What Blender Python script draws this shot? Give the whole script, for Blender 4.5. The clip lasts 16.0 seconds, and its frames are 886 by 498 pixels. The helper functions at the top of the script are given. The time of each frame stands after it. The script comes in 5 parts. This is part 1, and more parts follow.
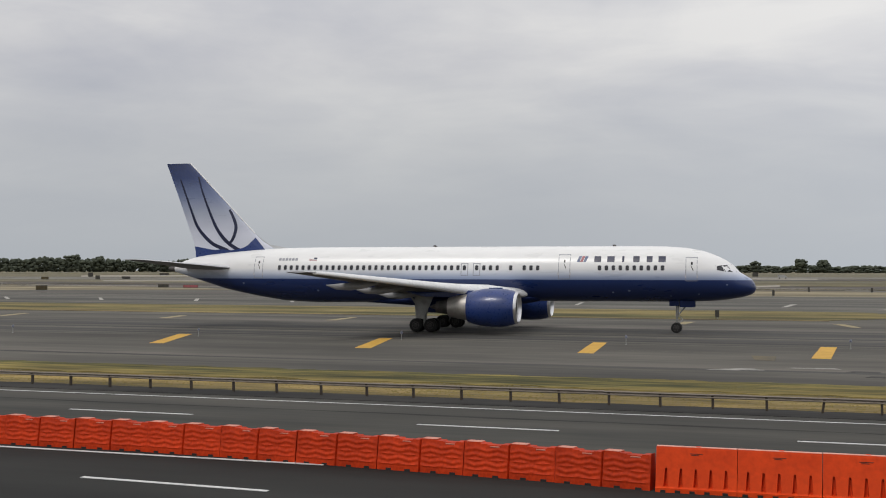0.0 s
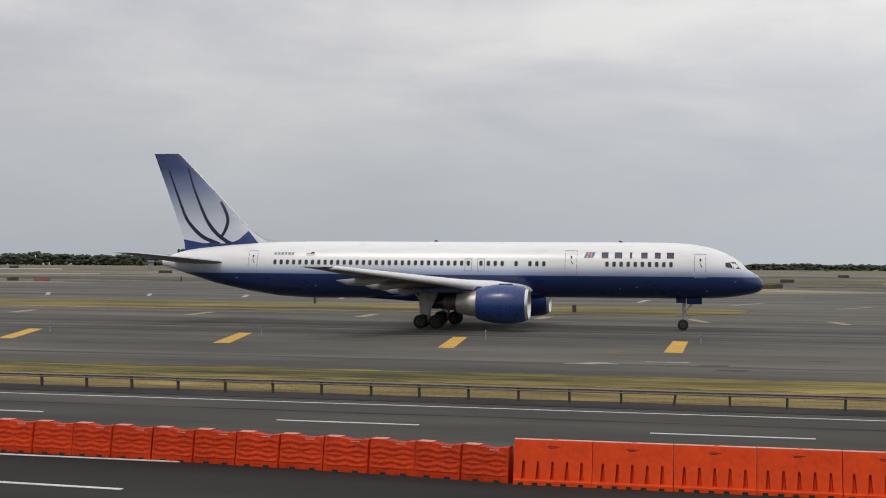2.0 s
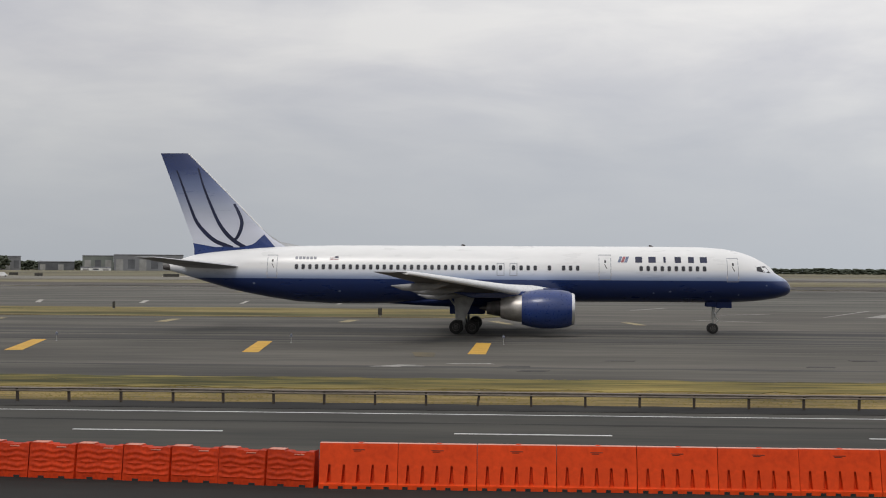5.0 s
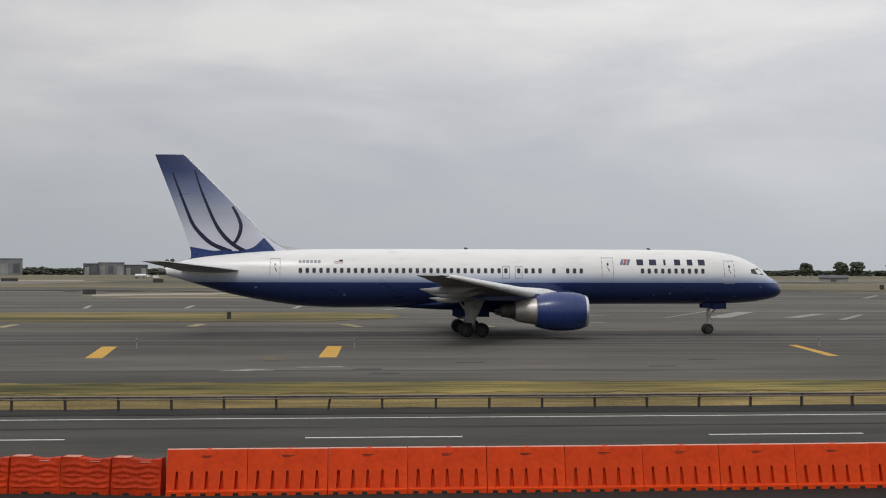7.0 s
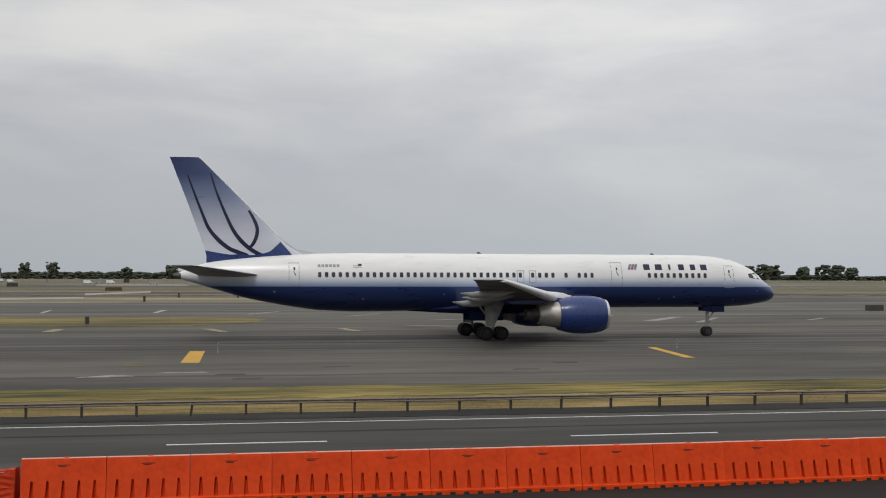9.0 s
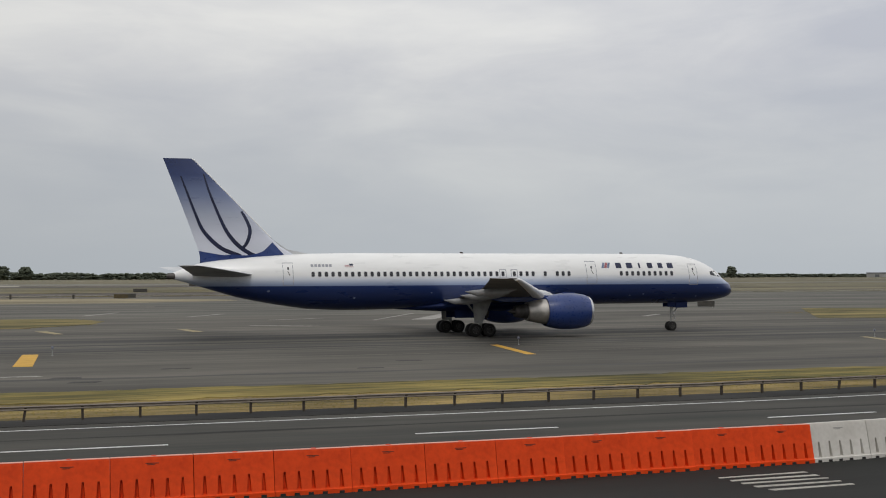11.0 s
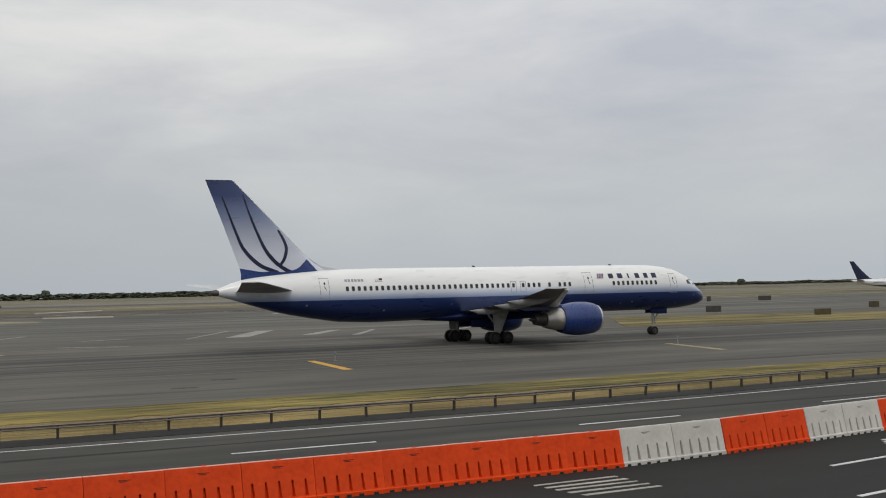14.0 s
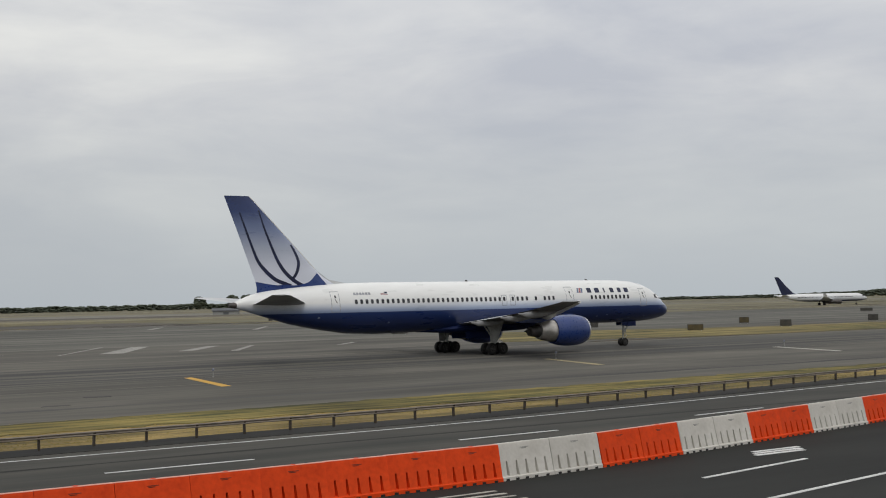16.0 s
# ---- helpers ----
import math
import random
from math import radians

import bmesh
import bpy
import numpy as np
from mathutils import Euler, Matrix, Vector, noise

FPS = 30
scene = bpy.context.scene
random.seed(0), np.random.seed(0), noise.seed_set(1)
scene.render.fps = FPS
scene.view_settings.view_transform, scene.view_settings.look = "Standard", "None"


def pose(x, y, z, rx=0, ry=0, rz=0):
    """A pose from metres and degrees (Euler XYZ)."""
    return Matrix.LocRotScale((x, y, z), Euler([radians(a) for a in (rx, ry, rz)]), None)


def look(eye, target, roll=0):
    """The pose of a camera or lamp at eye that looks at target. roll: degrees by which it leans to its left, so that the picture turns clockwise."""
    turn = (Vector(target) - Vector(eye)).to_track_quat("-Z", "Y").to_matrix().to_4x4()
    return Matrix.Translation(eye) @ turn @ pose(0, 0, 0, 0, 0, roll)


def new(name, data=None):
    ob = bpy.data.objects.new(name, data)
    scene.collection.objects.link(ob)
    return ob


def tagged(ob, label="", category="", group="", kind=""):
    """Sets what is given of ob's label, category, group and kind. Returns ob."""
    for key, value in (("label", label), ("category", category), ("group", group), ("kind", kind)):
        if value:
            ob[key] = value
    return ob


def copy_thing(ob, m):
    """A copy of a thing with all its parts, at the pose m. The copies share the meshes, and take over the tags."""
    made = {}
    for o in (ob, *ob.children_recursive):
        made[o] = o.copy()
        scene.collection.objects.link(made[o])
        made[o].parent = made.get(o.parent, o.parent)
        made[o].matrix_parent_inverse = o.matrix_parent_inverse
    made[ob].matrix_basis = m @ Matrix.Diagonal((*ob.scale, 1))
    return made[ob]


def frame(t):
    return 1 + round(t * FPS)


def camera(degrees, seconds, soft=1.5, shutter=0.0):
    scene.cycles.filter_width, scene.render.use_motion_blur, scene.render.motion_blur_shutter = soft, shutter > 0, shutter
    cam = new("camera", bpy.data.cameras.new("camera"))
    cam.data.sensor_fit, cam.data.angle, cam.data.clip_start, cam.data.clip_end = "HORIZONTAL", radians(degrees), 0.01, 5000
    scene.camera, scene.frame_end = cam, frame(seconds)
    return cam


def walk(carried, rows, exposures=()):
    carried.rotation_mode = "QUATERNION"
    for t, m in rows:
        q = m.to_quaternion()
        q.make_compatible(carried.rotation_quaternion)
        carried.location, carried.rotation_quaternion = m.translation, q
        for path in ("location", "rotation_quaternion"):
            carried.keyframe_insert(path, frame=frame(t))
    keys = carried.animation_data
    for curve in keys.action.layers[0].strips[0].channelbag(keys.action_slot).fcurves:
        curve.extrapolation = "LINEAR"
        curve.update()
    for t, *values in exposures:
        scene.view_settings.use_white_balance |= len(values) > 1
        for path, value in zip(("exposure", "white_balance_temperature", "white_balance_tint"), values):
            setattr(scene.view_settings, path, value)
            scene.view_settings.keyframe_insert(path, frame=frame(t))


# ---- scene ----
cam = camera(40.07, 16.0, soft=1.05)
PATH = [
    (0.0, pose(0, 0, 4.65, 90.99, -0.08, 18.61)),
    (0.5, pose(0, 0, 4.65, 90.99, -0.10, 17.20)),
    (1.0, pose(0, 0, 4.65, 90.93, -0.29, 15.16)),
    (1.5, pose(0, 0, 4.65, 90.91, -0.25, 13.74)),
    (2.0, pose(0, 0, 4.65, 90.77, -0.42, 12.08)),
    (2.5, pose(0, 0, 4.65, 90.83, -0.49, 10.75)),
    (3.0, pose(0, 0, 4.65, 90.73, -0.31, 8.96)),
    (3.5, pose(0, 0, 4.65, 90.75, -0.38, 7.20)),
    (6.0, pose(0, 0, 4.65, 91.05, -0.32, -0.65)),
    (6.5, pose(0, 0, 4.65, 91.06, -0.35, -2.79)),
    (7.0, pose(0, 0, 4.65, 91.13, -0.10, -4.08)),
    (7.5, pose(0, 0, 4.65, 91.28, -0.12, -5.85)),
    (8.0, pose(0, 0, 4.65, 91.40, -0.18, -7.64)),
    (8.5, pose(0, 0, 4.65, 91.48, -0.09, -8.86)),
    (9.0, pose(0, 0, 4.65, 91.33, -0.13, -10.40)),
    (9.5, pose(0, 0, 4.65, 91.37, -0.23, -12.06)),
    (10.0, pose(0, 0, 4.65, 91.28, -0.15, -14.06)),
    (12.5, pose(0, 0, 4.65, 91.76, 0.82, -21.86)),
    (13.0, pose(0, 0, 4.65, 91.94, 0.99, -23.06)),
    (13.5, pose(0, 0, 4.65, 92.00, 1.14, -24.76)),
    (14.0, pose(0, 0, 4.65, 91.88, 1.27, -26.40)),
    (14.5, pose(0, 0, 4.65, 91.98, 1.11, -28.05)),
    (15.0, pose(0, 0, 4.65, 92.11, 1.01, -29.87)),
    (15.5, pose(0, 0, 4.65, 92.20, 0.97, -30.98)),
    (16.0, pose(0, 0, 4.65, 92.50, 1.18, -32.02)),
]
walk(cam, PATH, [(0.0, 0.0, 6500, 11.0), (3.5, 0.0, 6500, 11.5), (6.5, -0.09, 6500, 11.0), (9.5, -0.12, 6500, 10.0), (13.0, -0.15, 6500, 9.0), (16.0, -0.13, 6500, 8.5)])

# ---- world, sun ----
SUN_ELEV, SUN_AZ = 52.0, 200.0
world = bpy.data.worlds.new("overcast_sky")
scene.world = world
world.use_nodes = True
wn, wl = world.node_tree.nodes, world.node_tree.links
wn.clear()


def wnode(kind, **vals):
    n = wn.new(kind)
    for k, v in vals.items():
        n.inputs[k].default_value = v
    return n


w_out = wn.new("ShaderNodeOutputWorld")
w_sky_bg = wnode("ShaderNodeBackground", Strength=0.10)
w_cloud_bg = wnode("ShaderNodeBackground", Strength=1.0)
w_sky = wn.new("ShaderNodeTexSky")
w_sky.sky_type = "NISHITA"
w_sky.sun_disc = False
w_sky.sun_elevation = radians(SUN_ELEV)
w_sky.sun_rotation = radians(SUN_AZ)
w_sky.air_density, w_sky.dust_density = 1.0, 3.0
wl.new(w_sky.outputs[0], w_sky_bg.inputs[0])
w_co = wn.new("ShaderNodeTexCoord")
w_map = wn.new("ShaderNodeMapping")
w_map.inputs["Scale"].default_value = (1.0, 1.0, 3.6)
wl.new(w_co.outputs["Generated"], w_map.inputs[0])
w_n1 = wnode("ShaderNodeTexNoise", Scale=2.3, Detail=7.0, Roughness=0.52, Distortion=0.35)
wl.new(w_map.outputs[0], w_n1.inputs[0])
w_n2 = wnode("ShaderNodeTexNoise", Scale=6.5, Detail=5.0, Roughness=0.55, Distortion=0.6)
wl.new(w_map.outputs[0], w_n2.inputs[0])
w_mixn = wn.new("ShaderNodeMath")
w_mixn.operation = "MULTIPLY_ADD"
wl.new(w_n2.outputs[0], w_mixn.inputs[0])
w_mixn.inputs[1].default_value = 0.35
wl.new(w_n1.outputs[0], w_mixn.inputs[2])
w_ramp = wn.new("ShaderNodeValToRGB")
w_ramp.color_ramp.elements[0].position, w_ramp.color_ramp.elements[0].color = 0.46, (0.458, 0.471, 0.517, 1)
w_ramp.color_ramp.elements[1].position, w_ramp.color_ramp.elements[1].color = 0.86, (0.725, 0.718, 0.700, 1)
mid = w_ramp.color_ramp.elements.new(0.67)
mid.color = (0.588, 0.590, 0.604, 1)
wl.new(w_mixn.outputs[0], w_ramp.inputs[0])
w_sep = wn.new("ShaderNodeSeparateXYZ")
wl.new(w_co.outputs["Generated"], w_sep.inputs[0])
# low haze band: greyer and a little darker towards the horizon
w_hz = wn.new("ShaderNodeMapRange")
w_hz.inputs["From Min"].default_value, w_hz.inputs["From Max"].default_value = 0.0, 0.17
wl.new(w_sep.outputs[2], w_hz.inputs[0])
w_hmix = wn.new("ShaderNodeMix")
w_hmix.data_type = "RGBA"
wl.new(w_hz.outputs[0], w_hmix.inputs["Factor"])
w_hmix.inputs[6].default_value = (0.455, 0.490, 0.525, 1)
wl.new(w_ramp.outputs[0], w_hmix.inputs[7])
# an overcast sky is brightest overhead
w_ze = wn.new("ShaderNodeMapRange")
w_ze.inputs["From Min"].default_value, w_ze.inputs["From Max"].default_value = 0.1, 1.0
w_ze.inputs["To Min"].default_value, w_ze.inputs["To Max"].default_value = 1.0, 1.9
wl.new(w_sep.outputs[2], w_ze.inputs[0])
wl.new(w_hmix.outputs[2], w_cloud_bg.inputs[0])
# thinner, brighter cloud towards one side
w_side = wn.new("ShaderNodeVectorMath")
w_side.operation = "DOT_PRODUCT"
wl.new(w_co.outputs["Generated"], w_side.inputs[0])
w_side.inputs[1].default_value = (math.sin(radians(46)), math.cos(radians(46)), 0.0)
w_sd = wn.new("ShaderNodeMapRange")
w_sd.inputs["From Min"].default_value, w_sd.inputs["From Max"].default_value = 0.45, 1.0
w_sd.inputs["To Min"].default_value, w_sd.inputs["To Max"].default_value = 0.95, 1.18
wl.new(w_side.outputs["Value"], w_sd.inputs[0])
w_mul = wn.new("ShaderNodeMath")
w_mul.operation = "MULTIPLY"
wl.new(w_ze.outputs[0], w_mul.inputs[0])
wl.new(w_sd.outputs[0], w_mul.inputs[1])
wl.new(w_mul.outputs[0], w_cloud_bg.inputs[1])
w_mix = wn.new("ShaderNodeMixShader")
w_mix.inputs[0].default_value = 0.93
wl.new(w_sky_bg.outputs[0], w_mix.inputs[1])
wl.new(w_cloud_bg.outputs[0], w_mix.inputs[2])
wl.new(w_mix.outputs[0], w_out.inputs[0])

sun = new("sun", bpy.data.lights.new("sun", "SUN"))
sun.data.energy, sun.data.angle, sun.data.color = 0.9, radians(14), (1.0, 0.97, 0.92)
a, e = radians(SUN_AZ), radians(SUN_ELEV)
sun.matrix_world = look((400 * math.sin(a) * math.cos(e), 400 * math.cos(a) * math.cos(e), 400 * math.sin(e)), (0, 0, 0))

# ---- materials ----


def material(name, dark, light, scale=1.0, rough=0.6, metal=0.0, bump=0.0, stretch=(1, 1, 1), fine=0.25, spread=(0.35, 0.65), per_object=0.0, coat=0.0, gloss=0.5, blotch=None):
    """A surface with a broad and a fine variation between two colours, at real size in metres."""
    m = bpy.data.materials.new(name)
    m.use_nodes = True
    nt = m.node_tree
    bs = nt.nodes["Principled BSDF"]
    co = nt.nodes.new("ShaderNodeTexCoord")
    mp = nt.nodes.new("ShaderNodeMapping")
    mp.inputs["Scale"].default_value = stretch
    nt.links.new(co.outputs["Object"], mp.inputs[0])
    n1, n2 = nt.nodes.new("ShaderNodeTexNoise"), nt.nodes.new("ShaderNodeTexNoise")
    n1.inputs["Scale"].default_value, n1.inputs["Detail"].default_value = scale, 5
    n2.inputs["Scale"].default_value, n2.inputs["Detail"].default_value = scale * 9, 4
    for n in (n1, n2):
        nt.links.new(mp.outputs[0], n.inputs[0])
    mx = nt.nodes.new("ShaderNodeMix")
    mx.inputs["Factor"].default_value = fine
    nt.links.new(n1.outputs[0], mx.inputs[2])
    nt.links.new(n2.outputs[0], mx.inputs[3])
    rp = nt.nodes.new("ShaderNodeValToRGB")
    rp.color_ramp.elements[0].position, rp.color_ramp.elements[0].color = spread[0], (*dark, 1)
    rp.color_ramp.elements[1].position, rp.color_ramp.elements[1].color = spread[1], (*light, 1)
    nt.links.new(mx.outputs[0], rp.inputs[0])
    colour = rp.outputs[0]
    if blotch:
        n3 = nt.nodes.new("ShaderNodeTexNoise")
        n3.inputs["Scale"].default_value, n3.inputs["Detail"].default_value = blotch[0], 4
        mb = nt.nodes.new("ShaderNodeMapping")
        mb.inputs["Scale"].default_value = (0.45, 1, 1)
        nt.links.new(co.outputs["Object"], mb.inputs[0])
        nt.links.new(mb.outputs[0], n3.inputs[0])
        br = nt.nodes.new("ShaderNodeMapRange")
        br.inputs["From Min"].default_value, br.inputs["From Max"].default_value = 0.3, 0.7
        br.inputs["To Min"].default_value, br.inputs["To Max"].default_value = 1 - blotch[1], 1 + blotch[1]
        nt.links.new(n3.outputs[0], br.inputs[0])
        bh = nt.nodes.new("ShaderNodeHueSaturation")
        nt.links.new(br.outputs[0], bh.inputs["Value"])
        nt.links.new(colour, bh.inputs["Color"])
        colour = bh.outputs[0]
    if per_object:
        oi = nt.nodes.new("ShaderNodeObjectInfo")
        mr = nt.nodes.new("ShaderNodeMapRange")
        mr.inputs["To Min"].default_value, mr.inputs["To Max"].default_value = 1 - per_object, 1 + per_object
        nt.links.new(oi.outputs["Random"], mr.inputs[0])
        hv = nt.nodes.new("ShaderNodeHueSaturation")
        nt.links.new(mr.outputs[0], hv.inputs["Value"])
        nt.links.new(colour, hv.inputs["Color"])
        colour = hv.outputs[0]
    nt.links.new(colour, bs.inputs["Base Color"])
    rr = nt.nodes.new("ShaderNodeMapRange")
    rr.inputs["To Min"].default_value, rr.inputs["To Max"].default_value = max(rough - 0.1, 0.03), min(rough + 0.1, 1)
    nt.links.new(n2.outputs[0], rr.inputs[0])
    nt.links.new(rr.outputs[0], bs.inputs["Roughness"])
    bs.inputs["Metallic"].default_value = metal
    bs.inputs["Coat Weight"].default_value = coat
    bs.inputs["Specular IOR Level"].default_value = gloss
    if bump:
        bp = nt.nodes.new("ShaderNodeBump")
        bp.inputs["Distance"].default_value = bump
        nt.links.new(mx.outputs[0], bp.inputs["Height"])
        nt.links.new(bp.outputs[0], bs.inputs["Normal"])
    return m


def painted(name, axis, stops, rough=0.28, dirt=0.06, coat=0.3):
    """Paint whose colour follows a height on the thing (livery bands, belly shading), with faint streaks of wear."""
    m = bpy.data.materials.new(name)
    m.use_nodes = True
    nt = m.node_tree
    bs = nt.nodes["Principled BSDF"]
    co = nt.nodes.new("ShaderNodeTexCoord")
    sp = nt.nodes.new("ShaderNodeSeparateXYZ")
    nt.links.new(co.outputs["Object"], sp.inputs[0])
    lo, hi = stops[0][0], stops[-1][0]
    mr = nt.nodes.new("ShaderNodeMapRange")
    mr.inputs["From Min"].default_value, mr.inputs["From Max"].default_value = lo, hi
    nt.links.new(sp.outputs["XYZ".index(axis)], mr.inputs[0])
    rp = nt.nodes.new("ShaderNodeValToRGB")
    els = rp.color_ramp.elements
    for i, (h, c) in enumerate(stops):
        el = els[i] if i < 2 else els.new((h - lo) / (hi - lo))
        el.position, el.color = (h - lo) / (hi - lo), (*c, 1)
    nt.links.new(mr.outputs[0], rp.inputs[0])
    mp = nt.nodes.new("ShaderNodeMapping")
    mp.inputs["Scale"].default_value = (0.35, 1, 1.6)
    nt.links.new(co.outputs["Object"], mp.inputs[0])
    nz = nt.nodes.new("ShaderNodeTexNoise")
    nz.inputs["Scale"].default_value, nz.inputs["Detail"].default_value = 1.3, 6
    nt.links.new(mp.outputs[0], nz.inputs[0])
    vr = nt.nodes.new("ShaderNodeMapRange")
    vr.inputs["To Min"].default_value, vr.inputs["To Max"].default_value = 1 - 2 * dirt, 1 + dirt
    nt.links.new(nz.outputs[0], vr.inputs[0])
    hv = nt.nodes.new("ShaderNodeHueSaturation")
    nt.links.new(vr.outputs[0], hv.inputs["Value"])
    nt.links.new(rp.outputs[0], hv.inputs["Color"])
    nt.links.new(hv.outputs[0], bs.inputs["Base Color"])
    rr = nt.nodes.new("ShaderNodeMapRange")
    rr.inputs["To Min"].default_value, rr.inputs["To Max"].default_value = rough - 0.08, rough + 0.12
    nt.links.new(nz.outputs[0], rr.inputs[0])
    nt.links.new(rr.outputs[0], bs.inputs["Roughness"])
    bs.inputs["Coat Weight"].default_value = coat
    bs.inputs["Coat Roughness"].default_value = 0.25
    return m


BLUE = (0.008, 0.022, 0.098)
M_FUSE = painted("livery_paint", "Z", [(1.5, (0.006, 0.016, 0.068)), (3.3, BLUE), (3.91, (0.010, 0.028, 0.115)), (3.935, (0.22, 0.28, 0.43)), (4.12, (0.33, 0.39, 0.52)), (4.45, (0.60, 0.63, 0.69)), (4.75, (0.76, 0.76, 0.75)), (6.6, (0.80, 0.80, 0.78))])
M_FIN = painted("fin_gradient_paint", "Z", [(5.0, (0.66, 0.68, 0.74)), (7.6, (0.58, 0.60, 0.68)), (9.0, (0.40, 0.43, 0.52)), (10.7, (0.16, 0.20, 0.33)), (12.2, (0.026, 0.046, 0.145)), (13.5, (0.013, 0.026, 0.10))], dirt=0.04)
M_BLUE = material("blue_gloss_paint", (0.011, 0.030, 0.125), (0.017, 0.043, 0.18), 0.8, 0.30, coat=0.2)
M_NAVY = material("navy_paint", (0.006, 0.009, 0.034), (0.010, 0.015, 0.056), 0.8, 0.35)
M_DEEPBLUE = material("deep_blue_paint", (0.007, 0.015, 0.065), (0.010, 0.022, 0.088), 0.8, 0.6, gloss=0.2)
M_WHITE = material("white_gloss_paint", (0.70, 0.70, 0.69), (0.80, 0.80, 0.79), 0.7, 0.3)
M_GREY = material("wing_grey_paint", (0.42, 0.43, 0.44), (0.56, 0.57, 0.58), 0.6, 0.42, stretch=(1, 0.4, 1))
# darker copy of the wing grey: underside shade put into the colour
M_UNDERSHADE = material("wing_shaded_underside", (0.085, 0.080, 0.077), (0.175, 0.168, 0.16), 0.7, 0.55, stretch=(0.4, 1, 1), gloss=0.3)
M_FAIRING = material("flap_fairing_grey", (0.17, 0.17, 0.175), (0.28, 0.28, 0.28), 0.7, 0.5)
# tailplane grey darkened for its lower side, the shade set in the colour
M_TAILSHADE = material("tailplane_shaded_underside", (0.16, 0.16, 0.158), (0.27, 0.268, 0.26), 0.7, 0.55)
M_METAL = material("bare_aluminium", (0.62, 0.62, 0.62), (0.78, 0.78, 0.77), 1.2, 0.32, metal=0.9)
M_EXHAUST = material("exhaust_metal", (0.34, 0.32, 0.29), (0.56, 0.53, 0.49), 1.4, 0.42, metal=0.7)
M_DARKMETAL = material("soot_dark_metal", (0.045, 0.042, 0.04), (0.11, 0.10, 0.095), 2.0, 0.55, metal=0.5)
M_STRUT = material("gear_grey_paint", (0.20, 0.20, 0.19), (0.36, 0.36, 0.34), 2.0, 0.5)
# hub colour lowered almost to black for the shade under the aircraft
M_HUB = material("shade_dark_wheel_hub", (0.014, 0.013, 0.012), (0.040, 0.037, 0.034), 5, 0.65)
M_SPOT = material("dull_service_marking", (0.10, 0.13, 0.22), (0.20, 0.23, 0.32), 5, 0.5)
M_TYRE = material("tyre_rubber", (0.009, 0.009, 0.009), (0.021, 0.020, 0.019), 6, 0.8, gloss=0.3)
M_GLASS = material("cabin_window_dark", (0.018, 0.018, 0.022), (0.05, 0.05, 0.055), 3, 0.15)
M_FRAME = material("window_surround_grey", (0.42, 0.42, 0.44), (0.55, 0.55, 0.56), 3, 0.4)
M_LINE = material("panel_line_grey", (0.22, 0.23, 0.26), (0.32, 0.33, 0.36), 3, 0.5)
M_RED = material("muted_red_paint", (0.26, 0.07, 0.08), (0.36, 0.11, 0.12), 3, 0.4)

M_FIELD = material("dry_field", (0.066, 0.064, 0.034), (0.185, 0.157, 0.084), 0.016, 0.95, stretch=(0.12, 1, 1), fine=0.45, spread=(0.41, 0.59), blotch=(0.012, 0.35))
M_TAXI = material("taxiway_asphalt", (0.044, 0.042, 0.036), (0.126, 0.115, 0.095), 0.16, 0.92, bump=0.01, stretch=(0.11, 1, 1), fine=0.36, spread=(0.34, 0.66), gloss=0.3, blotch=(0.11, 0.26))
M_TAXI2 = material("far_taxiway_asphalt", (0.050, 0.049, 0.042), (0.135, 0.128, 0.107), 0.12, 0.92, stretch=(0.04, 1, 1), fine=0.45, spread=(0.40, 0.60), gloss=0.3, blotch=(0.06, 0.3))
M_RUNWAY = material("runway_asphalt", (0.036, 0.030, 0.025), (0.092, 0.077, 0.062), 0.06, 0.92, stretch=(0.04, 1, 1), fine=0.42, blotch=(0.04, 0.3))
M_APRON = material("dry_sand_strip", (0.125, 0.108, 0.066), (0.30, 0.255, 0.165), 0.07, 0.95, stretch=(0.07, 1, 1), fine=0.45, spread=(0.38, 0.62), gloss=0.2, blotch=(0.06, 0.3))
M_CONCRETE = material("pale_concrete", (0.080, 0.075, 0.062), (0.27, 0.25, 0.205), 0.05, 0.92, stretch=(0.05, 1, 1), fine=0.45, spread=(0.40, 0.68), blotch=(0.03, 0.3))
M_ROAD = material("road_asphalt", (0.023, 0.0235, 0.020), (0.066, 0.062, 0.051), 0.35, 0.9, bump=0.008, stretch=(0.10, 1, 1), fine=0.36, spread=(0.34, 0.66), gloss=0.3, blotch=(0.3, 0.22))
M_NEARROAD = material("near_road_asphalt", (0.010, 0.0107, 0.0096), (0.023, 0.0235, 0.0208), 0.30, 0.92, bump=0.008, stretch=(0.12, 1, 1), fine=0.40, spread=(0.34, 0.66), gloss=0.25, blotch=(0.25, 0.25))
M_VERGE = material("bitumen_verge", (0.010, 0.010, 0.009), (0.030, 0.028, 0.025), 0.6, 0.92, stretch=(0.25, 1, 1), bump=0.02, gloss=0.25, blotch=(0.8, 0.3))
M_SOIL = material("grass_soil", (0.060, 0.052, 0.020), (0.265, 0.190, 0.070), 0.30, 0.95, stretch=(0.12, 1, 1), fine=0.42, spread=(0.40, 0.60), gloss=0.2, blotch=(0.35, 0.4))
M_ISLE = material("island_turf", (0.066, 0.063, 0.022), (0.215, 0.168, 0.064), 0.16, 0.95, stretch=(0.12, 1, 1), fine=0.42, spread=(0.42, 0.58), gloss=0.2, blotch=(0.15, 0.35))
M_DIRT = material("brown_dirt_edge", (0.040, 0.027, 0.016), (0.12, 0.085, 0.045), 0.3, 0.95, stretch=(0.1, 1, 1), fine=0.45, spread=(0.40, 0.60), gloss=0.2)
